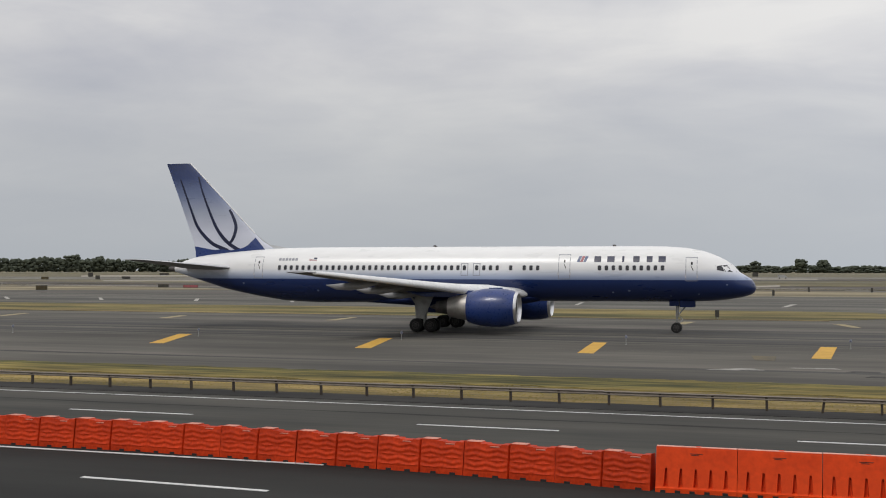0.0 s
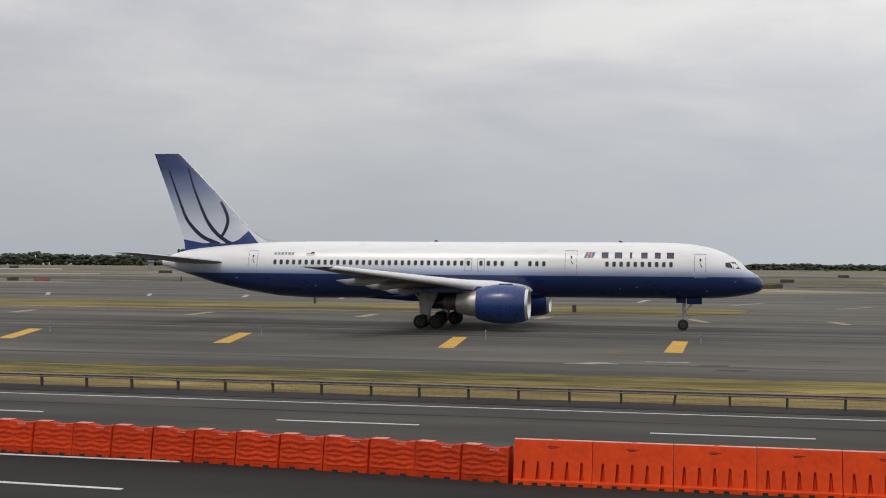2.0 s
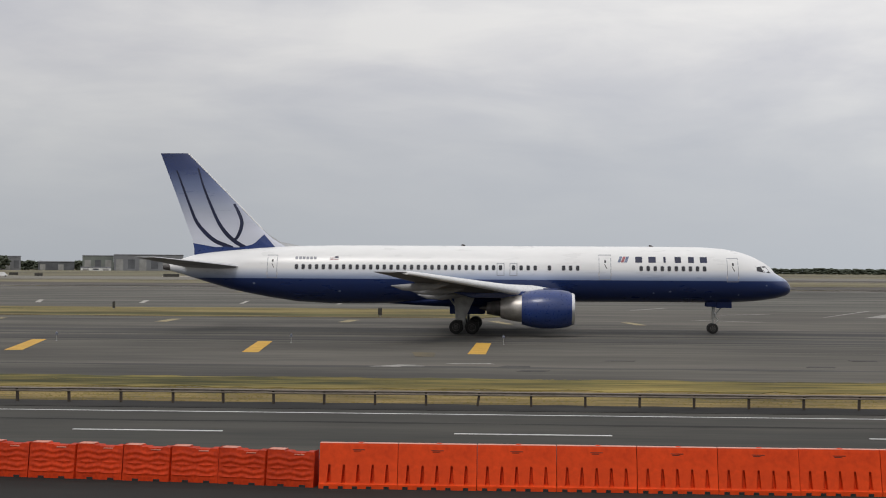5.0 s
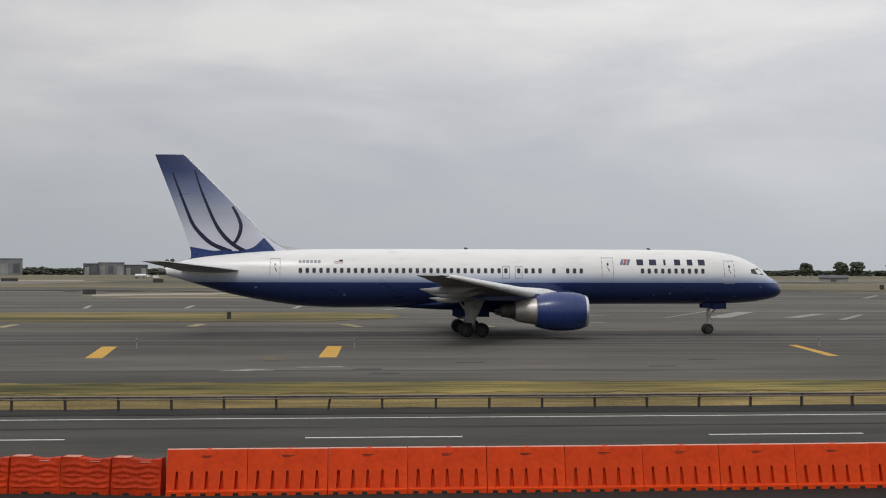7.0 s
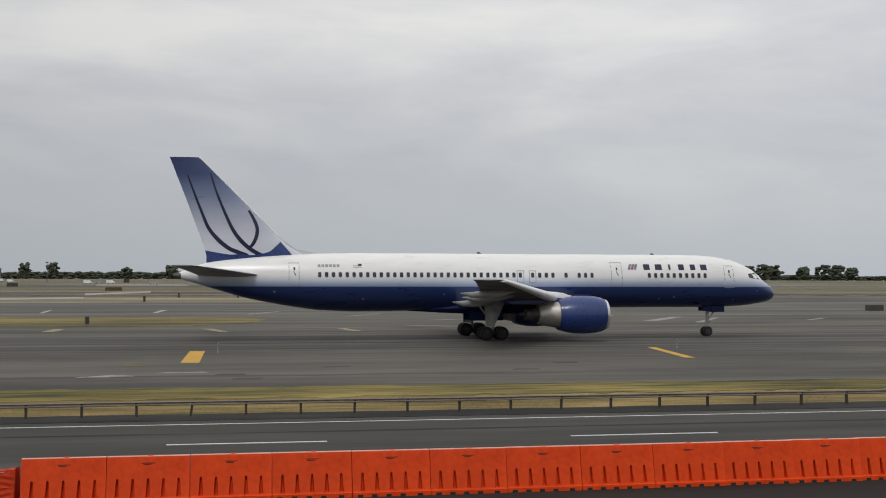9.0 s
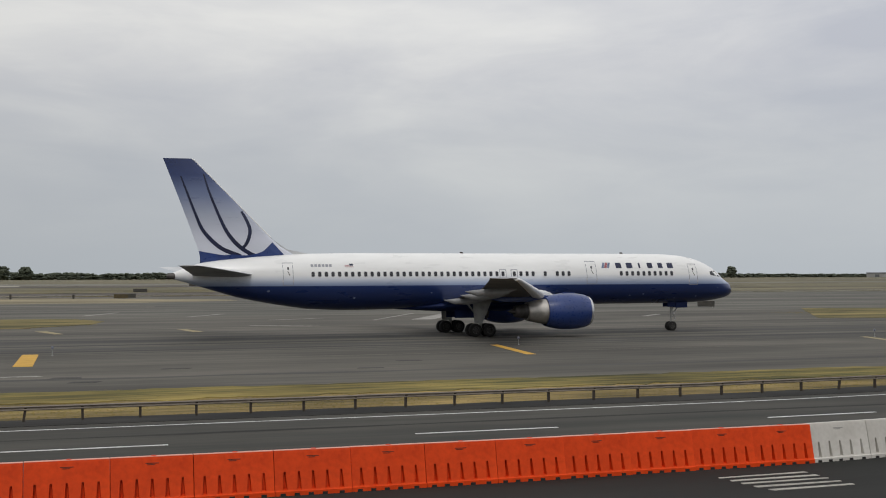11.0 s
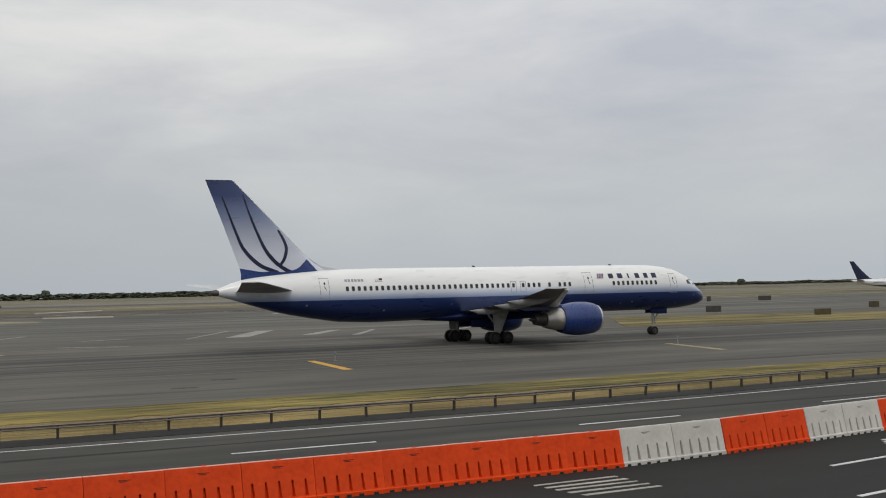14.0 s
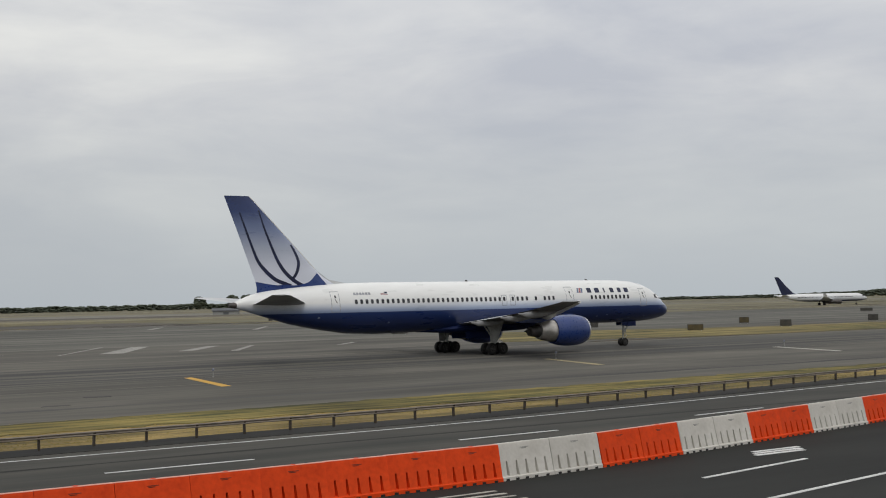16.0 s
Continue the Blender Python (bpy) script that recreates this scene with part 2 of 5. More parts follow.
M_PALESTREAK = material("bleached_concrete", (0.20, 0.18, 0.145), (0.40, 0.365, 0.30), 0.04, 0.92, stretch=(0.05, 1, 1), fine=0.4)
M_OLIVE = material("olive_turf", (0.045, 0.047, 0.014), (0.240, 0.185, 0.054), 0.20, 0.95, stretch=(0.13, 1, 1), fine=0.42, spread=(0.43, 0.59), gloss=0.2, blotch=(0.3, 0.4))
M_RUBBER = material("tyre_rubber_streak", (0.021, 0.020, 0.018), (0.058, 0.055, 0.048), 0.3, 0.92, stretch=(0.05, 1, 1), fine=0.4, spread=(0.40, 0.62))
M_SEAM = material("bleached_paving_seam", (0.085, 0.080, 0.067), (0.165, 0.152, 0.125), 0.25, 0.92, stretch=(0.05, 1, 1), fine=0.4, spread=(0.36, 0.64), gloss=0.25)
M_YELLOW = material("yellow_road_paint", (0.42, 0.232, 0.017), (0.60, 0.345, 0.038), 1.1, 0.75, fine=0.45)
M_OLDYELLOW = material("worn_yellow_paint", (0.060, 0.052, 0.034), (0.13, 0.10, 0.045), 0.9, 0.85, fine=0.5)
M_TANBAR = material("faded_tan_marking", (0.19, 0.16, 0.08), (0.37, 0.30, 0.155), 0.9, 0.85, fine=0.5)
M_LINEPAINT = material("white_road_paint", (0.42, 0.42, 0.41), (0.68, 0.68, 0.66), 1.2, 0.75, fine=0.5)
M_PALEBAR = material("weathered_white_bar", (0.22, 0.21, 0.185), (0.46, 0.44, 0.39), 0.8, 0.85, fine=0.5)
M_WORN = material("worn_white_paint", (0.13, 0.125, 0.115), (0.36, 0.345, 0.31), 0.8, 0.85, fine=0.5)
M_ORANGE = material("orange_plastic", (0.52, 0.040, 0.005), (0.73, 0.066, 0.009), 0.9, 0.6, per_object=0.03, fine=0.45, gloss=0.16)
M_ORANGE_LOW = material("weathered_red_orange_plastic", (0.33, 0.024, 0.004), (0.58, 0.046, 0.007), 1.6, 0.62, per_object=0.08, fine=0.5, gloss=0.16)
M_WHITEPLASTIC = material("white_plastic", (0.44, 0.415, 0.37), (0.58, 0.555, 0.51), 1.0, 0.55, per_object=0.04, fine=0.3, gloss=0.25)
# near-black that stands for the shade inside the fork openings
M_HOLESHADE = material("recess_shade_dark", (0.010, 0.009, 0.008), (0.02, 0.018, 0.016), 2, 0.9)
M_STEEL = material("weathered_rail_steel", (0.12, 0.10, 0.078), (0.27, 0.235, 0.19), 0.8, 0.65, metal=0.0, stretch=(0.3, 1, 1), fine=0.45)
M_POST = material("brown_rail_post", (0.030, 0.023, 0.017), (0.065, 0.050, 0.037), 3, 0.8)
M_SIGNBOX = material("sign_housing_dark", (0.028, 0.026, 0.022), (0.06, 0.055, 0.045), 1.5, 0.6)
M_SIGNYEL = material("faded_sign_yellow", (0.045, 0.034, 0.013), (0.090, 0.066, 0.022), 1.5, 0.6)
M_LEAF = material("far_foliage", (0.044, 0.053, 0.040), (0.092, 0.102, 0.072), 0.11, 0.95, fine=0.5, gloss=0.1)
M_TRUNK = material("bark", (0.05, 0.04, 0.03), (0.09, 0.07, 0.05), 2, 0.9)
M_BLADE = material("dry_grass_blades", (0.080, 0.072, 0.022), (0.26, 0.192, 0.064), 0.30, 0.9, stretch=(0.10, 1, 1), fine=0.35, gloss=0.2, blotch=(0.35, 0.35))
M_CLAD = material("grey_cladding", (0.065, 0.068, 0.075), (0.12, 0.125, 0.135), 0.08, 0.7)
# wall grey with the distance haze mixed into its colour
M_HAZECLAD = material("hazed_grey_cladding", (0.15, 0.155, 0.165), (0.21, 0.215, 0.225), 0.08, 0.7)
M_GREENCLAD = material("green_grey_cladding", (0.13, 0.15, 0.135), (0.19, 0.205, 0.185), 0.08, 0.7)
M_CLADPALE = material("pale_cladding", (0.22, 0.22, 0.21), (0.34, 0.34, 0.325), 0.08, 0.7)
M_BLUELAMP = material("blue_grey_lamp_glass", (0.10, 0.11, 0.15), (0.18, 0.19, 0.24), 8, 0.3)

# ---- mesh helpers ----


class Shape:
    """Vertices and faces gathered piece by piece."""

    def __init__(self):
        self.v, self.f, self.m = [], [], []

    def add(self, verts, faces, slot=0):
        n = len(self.v)
        self.v += [tuple(p) for p in verts]
        self.f += [tuple(i + n for i in f) for f in faces]
        self.m += [slot] * len(faces)
        return self

    def box(self, x0, x1, y0, y1, z0, z1, slot=0, cut=0.0):
        """A box; cut chamfers its upright and lying edges."""
        if not cut:
            vs = [(x, y, z) for z in (z0, z1) for x, y in ((x0, y0), (x1, y0), (x1, y1), (x0, y1))]
            return self.add(vs, [(3, 2, 1, 0), (4, 5, 6, 7), (0, 1, 5, 4), (1, 2, 6, 5), (2, 3, 7, 6), (3, 0, 4, 7)], slot)
        c = cut
        ring = lambda d, z: [(x0 + c + d, y0 + d, z), (x1 - c - d, y0 + d, z), (x1 - d, y0 + c + d, z), (x1 - d, y1 - c - d, z), (x1 - c - d, y1 - d, z), (x0 + c + d, y1 - d, z), (x0 + d, y1 - c - d, z), (x0 + d, y0 + c + d, z)]
        return self.loft([ring(c * 0.6, z0), ring(0, z0 + c), ring(0, z1 - c), ring(c * 0.6, z1)], slot)

    def loft(self, rings, slot=0, caps=True):
        k = len(rings[0])
        vs = [p for r in rings for p in r]
        fs = [(a * k + i, a * k + (i + 1) % k, (a + 1) * k + (i + 1) % k, (a + 1) * k + i) for a in range(len(rings) - 1) for i in range(k)]
        if caps:
            fs += [tuple(reversed(range(k))), tuple((len(rings) - 1) * k + i for i in range(k))]
        return self.add(vs, fs, slot)

    def tube(self, p, q, r0, r1=None, k=10, slot=0):
        p, q = Vector(p), Vector(q)
        d = (q - p).normalized()
        u = d.orthogonal().normalized()
        w = d.cross(u)
        r1 = r0 if r1 is None else r1
        return self.loft([[c + (u * math.cos(2 * math.pi * i / k) + w * math.sin(2 * math.pi * i / k)) * r for i in range(k)] for c, r in ((p, r0), (q, r1))], slot)


def make(name, shape, mats, parent=None, label="", smooth=False, at=None):
    me = bpy.data.meshes.new(name)
    me.from_pydata(shape.v, [], shape.f)
    bm = bmesh.new()
    bm.from_mesh(me)
    bmesh.ops.recalc_face_normals(bm, faces=bm.faces)
    bm.to_mesh(me)
    bm.free()
    for m in mats if isinstance(mats, (list, tuple)) else [mats]:
        me.materials.append(m)
    for poly, slot in zip(me.polygons, shape.m):
        poly.material_index = slot
        poly.use_smooth = bool(smooth)
    if smooth and smooth is not True:
        me.set_sharp_from_angle(angle=radians(smooth))
    ob = new(name, me)
    if parent:
        ob.parent = parent
    if at is not None:
        ob.matrix_basis = at
    if label:
        ob["label"] = label
    return ob


def share(name, me, parent, m, label=""):
    """One more object on the same mesh."""
    ob = new(name, me)
    ob.parent = parent
    ob.matrix_basis = m
    if label:
        ob["label"] = label
    return ob


def slab(name, x0, x1, y0, y1, z, mat, label, depth=0.3):
    s = Shape()
    s.add([(x0, y0, z), (x1, y0, z), (x1, y1, z), (x0, y1, z), (x0, y0, z - depth), (x1, y0, z - depth), (x1, y1, z - depth), (x0, y1, z - depth)],
          [(0, 1, 2, 3), (7, 6, 5, 4), (0, 4, 5, 1), (1, 5, 6, 2), (2, 6, 7, 3), (3, 7, 4, 0)])
    return tagged(make(name, s, mat), label, "ground", kind="structure")


# ---- ground ----
s = Shape()
s.add([(-4500, -300, 0), (4500, -300, 0), (4500, 4600, 0), (-4500, 4600, 0)], [(0, 1, 2, 3)])
tagged(make("ground", s, M_FIELD), "flat dry grass field with tan and green patches", "ground", kind="structure")


def bend(x):
    """How far the whole road swings away from the taxiway's line, past x = 24."""
    return 0.0575 * (math.sqrt((x - 26) ** 2 + 36) + x - 26)


def line_y(x):
    """Where the row of barriers runs."""
    if x < -4:
        return 26.0 + 0.095 * min(-4 - x, 12)
    if x < 8:
        return 25.85
    if x < 18:
        return 25.85 + 0.027 * (x - 8)
    if x < 21.5:
        return 26.12 + 0.10 * (x - 18)
    return 26.47 + 0.185 * (x - 21.5)


def ribbon(name, near, far, z, mat, label, x0=-160, x1=260, step=4.0, ragged_near=0.0, ragged_far=0.0, depth=0.3):
    """A strip of ground between two lines y = near(x) and y = far(x)."""
    n = int((x1 - x0) / step)
    xs = [x0 + (x1 - x0) * i / n for i in range(n + 1)]
    lo = [(x, near(x) + random.uniform(-ragged_near, ragged_near)) for x in xs]
    hi = [(x, far(x) + random.uniform(-ragged_far, ragged_far)) for x in xs]
    s = Shape()
    s.add([(x, y, z) for x, y in lo + hi] + [(x, y, z - depth) for x, y in lo + hi],
          [(i, i + 1, n + 2 + i, n + 1 + i) for i in range(n)] + [(i + 1, i, 2 * n + 2 + i, 2 * n + 3 + i) for i in range(n)] + [(n + 1 + i, n + 2 + i, 3 * n + 4 + i, 3 * n + 3 + i) for i in range(n)])
    return tagged(make(name, s, mat), label, "ground", kind="structure")


kerb = lambda x: max(26.6, line_y(x) + 0.35)
ribbon("near_road", lambda x: -12.0, kerb, 0.020, M_NEARROAD, "dark patched asphalt of the near carriageway")
ribbon("road", kerb, lambda x: 39.9 + bend(x), 0.021, M_ROAD, "dark grey asphalt service road with streaked lanes")
ribbon("verge", lambda x: 39.9 + bend(x), lambda x: 41.75 + bend(x), 0.035, M_VERGE, "dark bitumen verge strip under the guard rail", step=1.0, ragged_far=0.10)
ribbon("grass_strip_ground", lambda x: 41.6 + bend(x), lambda x: 47.1 + 0.5 * bend(x), 0.010, M_SOIL, "yellowed dry grass strip behind the guard rail")
ribbon("turf_strip_ground", lambda x: 47.0 + 0.5 * bend(x), lambda x: 51.6 + 0.25 * bend(x), 0.030, M_OLIVE, "olive turf strip beside the taxiway", step=0.8, ragged_near=0.5, ragged_far=0.32)
slab("taxiway", -420, 620, 51.2, 143.0, 0.022, M_TAXI, "grey asphalt taxiway with dark tyre streaks")
slab("taxiway_2", -700, 900, 143.0, 289, 0.024, M_TAXI2, "lighter grey asphalt of the second taxiway")
for x0, x1, near, far in ((-700, -136, 222.5, 290.0), (-54, 34, 224.0, 287.0)):
    ribbon("sand_strip", lambda x: near + 0.55 * max(0, x - 10) + 0.7 * max(0, -38 - x) * (x0 > -100) + 0.5 * max(0, x + 190) * (x0 < -100), lambda x: far - 1.0 * max(0, x + 4) - 0.35 * max(0, -38 - x) * (x0 > -100) - 0.6 * max(0, x + 190) * (x0 < -100), 0.030, M_APRON, "sand-coloured dry strip between taxiways", x0=x0, x1=x1, step=4, ragged_near=1.0, ragged_far=2.5, depth=0.1)
ribbon("dark_strip", lambda x: 206.0, lambda x: 221.0, 0.028, M_RUNWAY, "dark brown worn strip along the second taxiway", x0=-700, x1=-100, step=6, ragged_near=0.8, ragged_far=0.8, depth=0.1)
ribbon("service_lane", lambda x: 296.0, lambda x: 303.0, 0.030, M_PALESTREAK, "pale narrow service lane beside the runway", x0=-700, x1=-70, step=8, ragged_near=0.6, ragged_far=0.6, depth=0.1)
ribbon("worn_strip", lambda x: 560.0, lambda x: 655.0, 0.026, M_RUNWAY, "brown worn strip across the far field", x0=-120, x1=240, step=12, ragged_near=6, ragged_far=8, depth=0.1)
ribbon("pale_strip", lambda x: 680.0, lambda x: 850.0, 0.026, M_CONCRETE, "pale dry strip across the far field", x0=-100, x1=420, step=12, ragged_near=8, ragged_far=10, depth=0.1)
slab("runway", -1200, 120, 288, 378, 0.022, M_RUNWAY, "dark brown-grey asphalt runway far off")
slab("concrete_strip", -900, -130, 492, 655, 0.020, M_CONCRETE, "pale concrete strip across the far field")
slab("service_strip", 150, 1400, 640, 720, 0.020, M_CONCRETE, "pale concrete strip across the far field")


for k in range(200):
    y = 300 + 1500 * random.random() ** 2.4
    x0 = random.uniform(-520, 620) * (0.5 + y / 700)
    ln, th = random.uniform(35, 190) * (0.5 + y / 500), random.uniform(1.2, 4.5) * y / 230
    z = 0.034 + 0.0006 * k
    mat, words = ((M_PALESTREAK, "pale worn concrete streak in the far field"), (M_RUNWAY, "dark asphalt streak in the far field"), (M_OLIVE, "olive grass streak in the far field"), (M_TAXI2, "grey asphalt streak in the far field"))[k % 4]
    s = Shape()
    n = 10
    lo = [(x0 + ln * i / n, y - th * math.sin(math.pi * (0.06 + 0.88 * i / n)) * random.uniform(0.3, 0.6), z) for i in range(n + 1)]
    hi = [(x0 + ln * i / n, y + th * math.sin(math.pi * (0.06 + 0.88 * i / n)) * random.uniform(0.3, 0.6), z) for i in range(n + 1)]
    s.add(lo + hi, [(i, i + 1, n + 2 + i, n + 1 + i) for i in range(n)])
    tagged(make("field_streak", s, mat), words, "ground", group="field streaks", kind="structure")


for corners in (((-465, 659), (-410, 725), (-489, 865), (-548, 777)), ((-276, 406), (-232, 439), (-250, 473), (-297, 436)), ((-50, 235), (-27, 253), (-29, 273), (-54, 253)), ((-179, 626), (-141, 644), (-156, 711), (-197, 689)), ((-61, 629), (-16, 626), (-18, 688), (-67, 691)), ((-32, 303), (-19, 348), (-21, 386), (-35, 332)), ((49, 357), (73, 385), (77, 407), (52, 377)), ((39, 273), (53, 267), (55, 278), (41, 285))):
    s = Shape()
    s.add([(x, y, 0.160) for x, y in corners] + [(x, y, 0.0) for x, y in corners], [(0, 1, 2, 3), (0, 4, 5, 1), (1, 5, 6, 2), (2, 6, 7, 3), (3, 7, 4, 0)])
    tagged(make("concrete_lane", s, M_PALESTREAK), "bleached pale concrete lane across the far field", "ground", group="concrete lanes", kind="structure")


def island(name, pts, label):
    """A raised grass island between the taxiways, with a ragged edge."""
    s = Shape()
    n = len(pts)
    s.add([(x, y, 0.05) for x, y in pts] + [(x, y, -0.1) for x, y in pts], [tuple(range(n))] + [(i, (i + 1) % n, n + (i + 1) % n, n + i) for i in range(n)])
    return tagged(make(name, s, M_ISLE), label, "grass", kind="structure")


def ragged(x0, x1, y, step, amount):
    n = int(abs(x1 - x0) / step)
    return [(x0 + (x1 - x0) * i / n, y + random.uniform(-amount, amount)) for i in range(n + 1)]


island("grass_island", ragged(-330, -3, 116.5, 4, 0.5) + [(3.5, 124), (5, 132), (1.5, 141)] + ragged(-6, -330, 142.0, 4, 0.7), "long yellow-green grass island between two taxiways")
island("grass_island", [(78, 112), (96, 107)] + ragged(100, 330, 104, 4, 0.5) + ragged(330, 136, 128.5, 4, 0.6) + [(112, 141), (99, 146)], "dry grass island beside the taxiway signs")

for x0, x1, y in ((-330, -2, 115.9), (84, 330, 103.4)):
    ribbon("dirt_edge", lambda x: y, lambda x: y + 0.75, 0.040, M_DIRT, "brown dirt edge along the grass island", x0=x0, x1=x1, step=3, ragged_near=0.3, ragged_far=0.2, depth=0.05)

# dark tyre streaks worn along the taxiway
for y0, y1, x0, x1 in ((80.4, 82.6, -300, 420), (85.0, 86.2, -260, 380), (88.6, 92.4, -330, 460), (94.5, 95.6, -220, 330), (57.3, 58.1, -120, 200), (76.4, 76.9, -320, 420), (78.2, 79.6, -300, 400)):
    s = Shape()
    n = 90
    lo = [(x0 + (x1 - x0) * i / n, y0 + random.uniform(-0.25, 0.25), 0.027) for i in range(n + 1)]
    hi = [(x0 + (x1 - x0) * i / n, y1 + random.uniform(-0.25, 0.25), 0.027) for i in range(n + 1)]
    s.add(lo + hi, [(i, i + 1, n + 2 + i, n + 1 + i) for i in range(n)])
    tagged(make("tyre_streak", s, M_RUBBER), "dark rubber streak worn into the taxiway", "ground", group="tyre streaks", kind="structure")
for y, x0, x1 in ((27.9, -90, 160), (30.2, -60, 120), (36.6, -100, 150), (29.1, -40, 60)):
    s = Shape()
    n = 70
    lo = [(x0 + (x1 - x0) * i / n, y - random.uniform(0.02, 0.22), 0.024) for i in range(n + 1)]
    hi = [(x0 + (x1 - x0) * i / n, y + random.uniform(0.02, 0.25), 0.024) for i in range(n + 1)]
    s.add(lo + hi, [(i, i + 1, n + 2 + i, n + 1 + i) for i in range(n)])
    tagged(make("road_streak", s, M_VERGE), "dark oily tyre track along the road", "ground", group="road streaks", kind="structure")


for y0, y1 in ((75.7, 75.95), (69.6, 69.75), (84.0, 84.5), (100.6, 101.6), (110.4, 112.0)):
    s = Shape()
    n = 90
    lo = [(-320 + 740 * i / n, y0 + random.uniform(-0.06, 0.06), 0.028) for i in range(n + 1)]
    hi = [(-320 + 740 * i / n, y1 + random.uniform(-0.06, 0.06), 0.028) for i in range(n + 1)]
    s.add(lo + hi, [(i, i + 1, n + 2 + i, n + 1 + i) for i in range(n)])
    tagged(make("paving_seam", s, M_SEAM), "pale bleached seam along the taxiway paving", "ground", group="paving seams", kind="structure")


for y0, y1, mat, words in ((185.5, 189.5, M_RUNWAY, "dark worn streak along the second taxiway"), (193.0, 196.5, M_SEAM, "pale streak along the second taxiway"), (240.0, 246.0, M_RUNWAY, "dark worn streak beyond the second taxiway"), (254.0, 259.0, M_SEAM, "pale streak beyond the second taxiway"), (263.0, 269.0, M_RUNWAY, "dark worn streak beyond the second taxiway"), (149.0, 151.5, M_SEAM, "pale streak along the second taxiway"), (176.0, 178.5, M_RUBBER, "dark worn streak along the second taxiway")):
    s = Shape()
    n = 60
    lo = [(-560 + 575 * i / n, y0 + random.uniform(-0.8, 0.8), 0.027) for i in range(n + 1)]
    hi = [(-560 + 575 * i / n, y1 + random.uniform(-0.8, 0.8), 0.027) for i in range(n + 1)]
    s.add(lo + hi, [(i, i + 1, n + 2 + i, n + 1 + i) for i in range(n)])
    tagged(make("worn_streak", s, mat), words, "ground", group="worn streaks", kind="structure")


def marking(name, corners, mat, label, z=0.031, worn=0.0, category="road marking", group=""):
    """A painted marking, a millimetre-thin raised film with slightly worn ends."""
    s = Shape()
    n = len(corners)
    cs = [(x + random.uniform(-worn, worn), y + random.uniform(-worn, worn)) for x, y in corners]
    s.add([(x, y, z) for x, y in cs] + [(x, y, z - 0.012) for x, y in cs], [tuple(range(n))] + [(i, (i + 1) % n, n + (i + 1) % n, n + i) for i in range(n)])
    ob = make(name, s, mat)
    return tagged(ob, label, category, group, "structure")


# road lines
s = Shape()
xs = [-150 + 4 * i for i in range(101)]
for xa, xb in zip(xs, xs[1:]):
    s.add([(xa, 38.78 + bend(xa), 0.031), (xb, 38.78 + bend(xb), 0.031), (xb, 38.94 + bend(xb), 0.031), (xa, 38.94 + bend(xa), 0.031)], [(0, 1, 2, 3)])
tagged(make("edge_line", s, M_LINEPAINT), "long solid white edge line on the road", "road marking", kind="structure")
for xa, xb in ((-60.2, -55.8), (-48.4, -44.0), (-36.4, -32.0), (-24.6, -20.0), (-12.36, -8.03), (-1.42, 3.0), (10.12, 14.66), (22.1, 26.35), (33.6, 37.8), (45.5, 49.8), (57.3, 61.6), (69, 73.4), (80.8, 85.2)):
    marking("lane_dash", [(xa, 34.22 + bend(xa)), (xb, 34.22 + bend(xb)), (xb, 34.36 + bend(xb)), (xa, 34.36 + bend(xa))], M_LINEPAINT, "white lane dash on the asphalt road", group="lane dashes")
for k in range(-8, 14):
    x = -16.3 + 11.68 * k
    if x < -5:
        marking("lane_dash", [(x, 23.12), (x + 4.7, 22.92), (x + 4.7, 23.06), (x, 23.27)], M_LINEPAINT, "white lane dash on the near carriageway", group="near lane dashes")
    elif x > 18:
        ya, yb = 22.95 + 0.18 * (x - 18.7), 22.95 + 0.18 * (x - 13.9)
        marking("lane_dash", [(x + 3.4, ya), (x + 8.2, yb), (x + 8.2, yb + 0.15), (x + 3.4, ya + 0.15)], M_LINEPAINT, "white lane dash on the near carriageway", group="near lane dashes")
marking("edge_line", [(-150, 26.50), (-11.9, 26.42), (-11.9, 26.55), (-150, 26.64)], M_LINEPAINT, "solid white line at the foot of the orange barrier")
marking("edge_line", [(19.5, 19.42), (70, 28.41), (70, 28.56), (19.5, 19.57)], M_LINEPAINT, "solid white edge line on the near carriageway")
# painted legends too worn to read: plain bars
for i in range(5):
    y = 22.80 + 0.43 * i
    x = 14.70 - 0.06 * i
    marking("painted_legend_bar", [(x, y), (x + 2.15 + 0.05 * i, y + 0.06), (x + 2.15 + 0.05 * i, y + 0.21), (x, y + 0.15)], M_PALEBAR, "white bar of a worn painted road legend", worn=0.03, group="road legend bars")
for i in range(3):
    y = 25.2 + 0.3 * i
    x = 26.4 + 0.25 * i
    marking("painted_legend_bar", [(x, y), (x + 2.0, y), (x + 2.0, y + 0.19), (x, y + 0.19)], M_LINEPAINT, "white bar of a worn painted road legend", worn=0.03, group="road legend bars")

# taxiway shoulder bars and edge lights
for xn, xf, wn_ in ((-41.5, -45.5, 0.95), (-27.5, -30.0, 0.95), (-14.1, -15.3, 0.85), (-1.55, -1.40, 0.95), (26.8, 28.2, 0.65), (54.8, 57.6, 0.6), (79.7, 83.2, 0.7), (-56.5, -62.0, 0.9)):
    marking("yellow_shoulder_bar", [(xn - wn_ / 2, 66.8), (xn + wn_ / 2, 66.8), (xf + wn_ / 2, 77.0), (xf - wn_ / 2, 77.0)], M_YELLOW if xn < 50 else M_TANBAR if xn < 70 else M_PALEBAR, "yellow painted shoulder bar on the taxiway", worn=0.06, group="yellow shoulder bars")
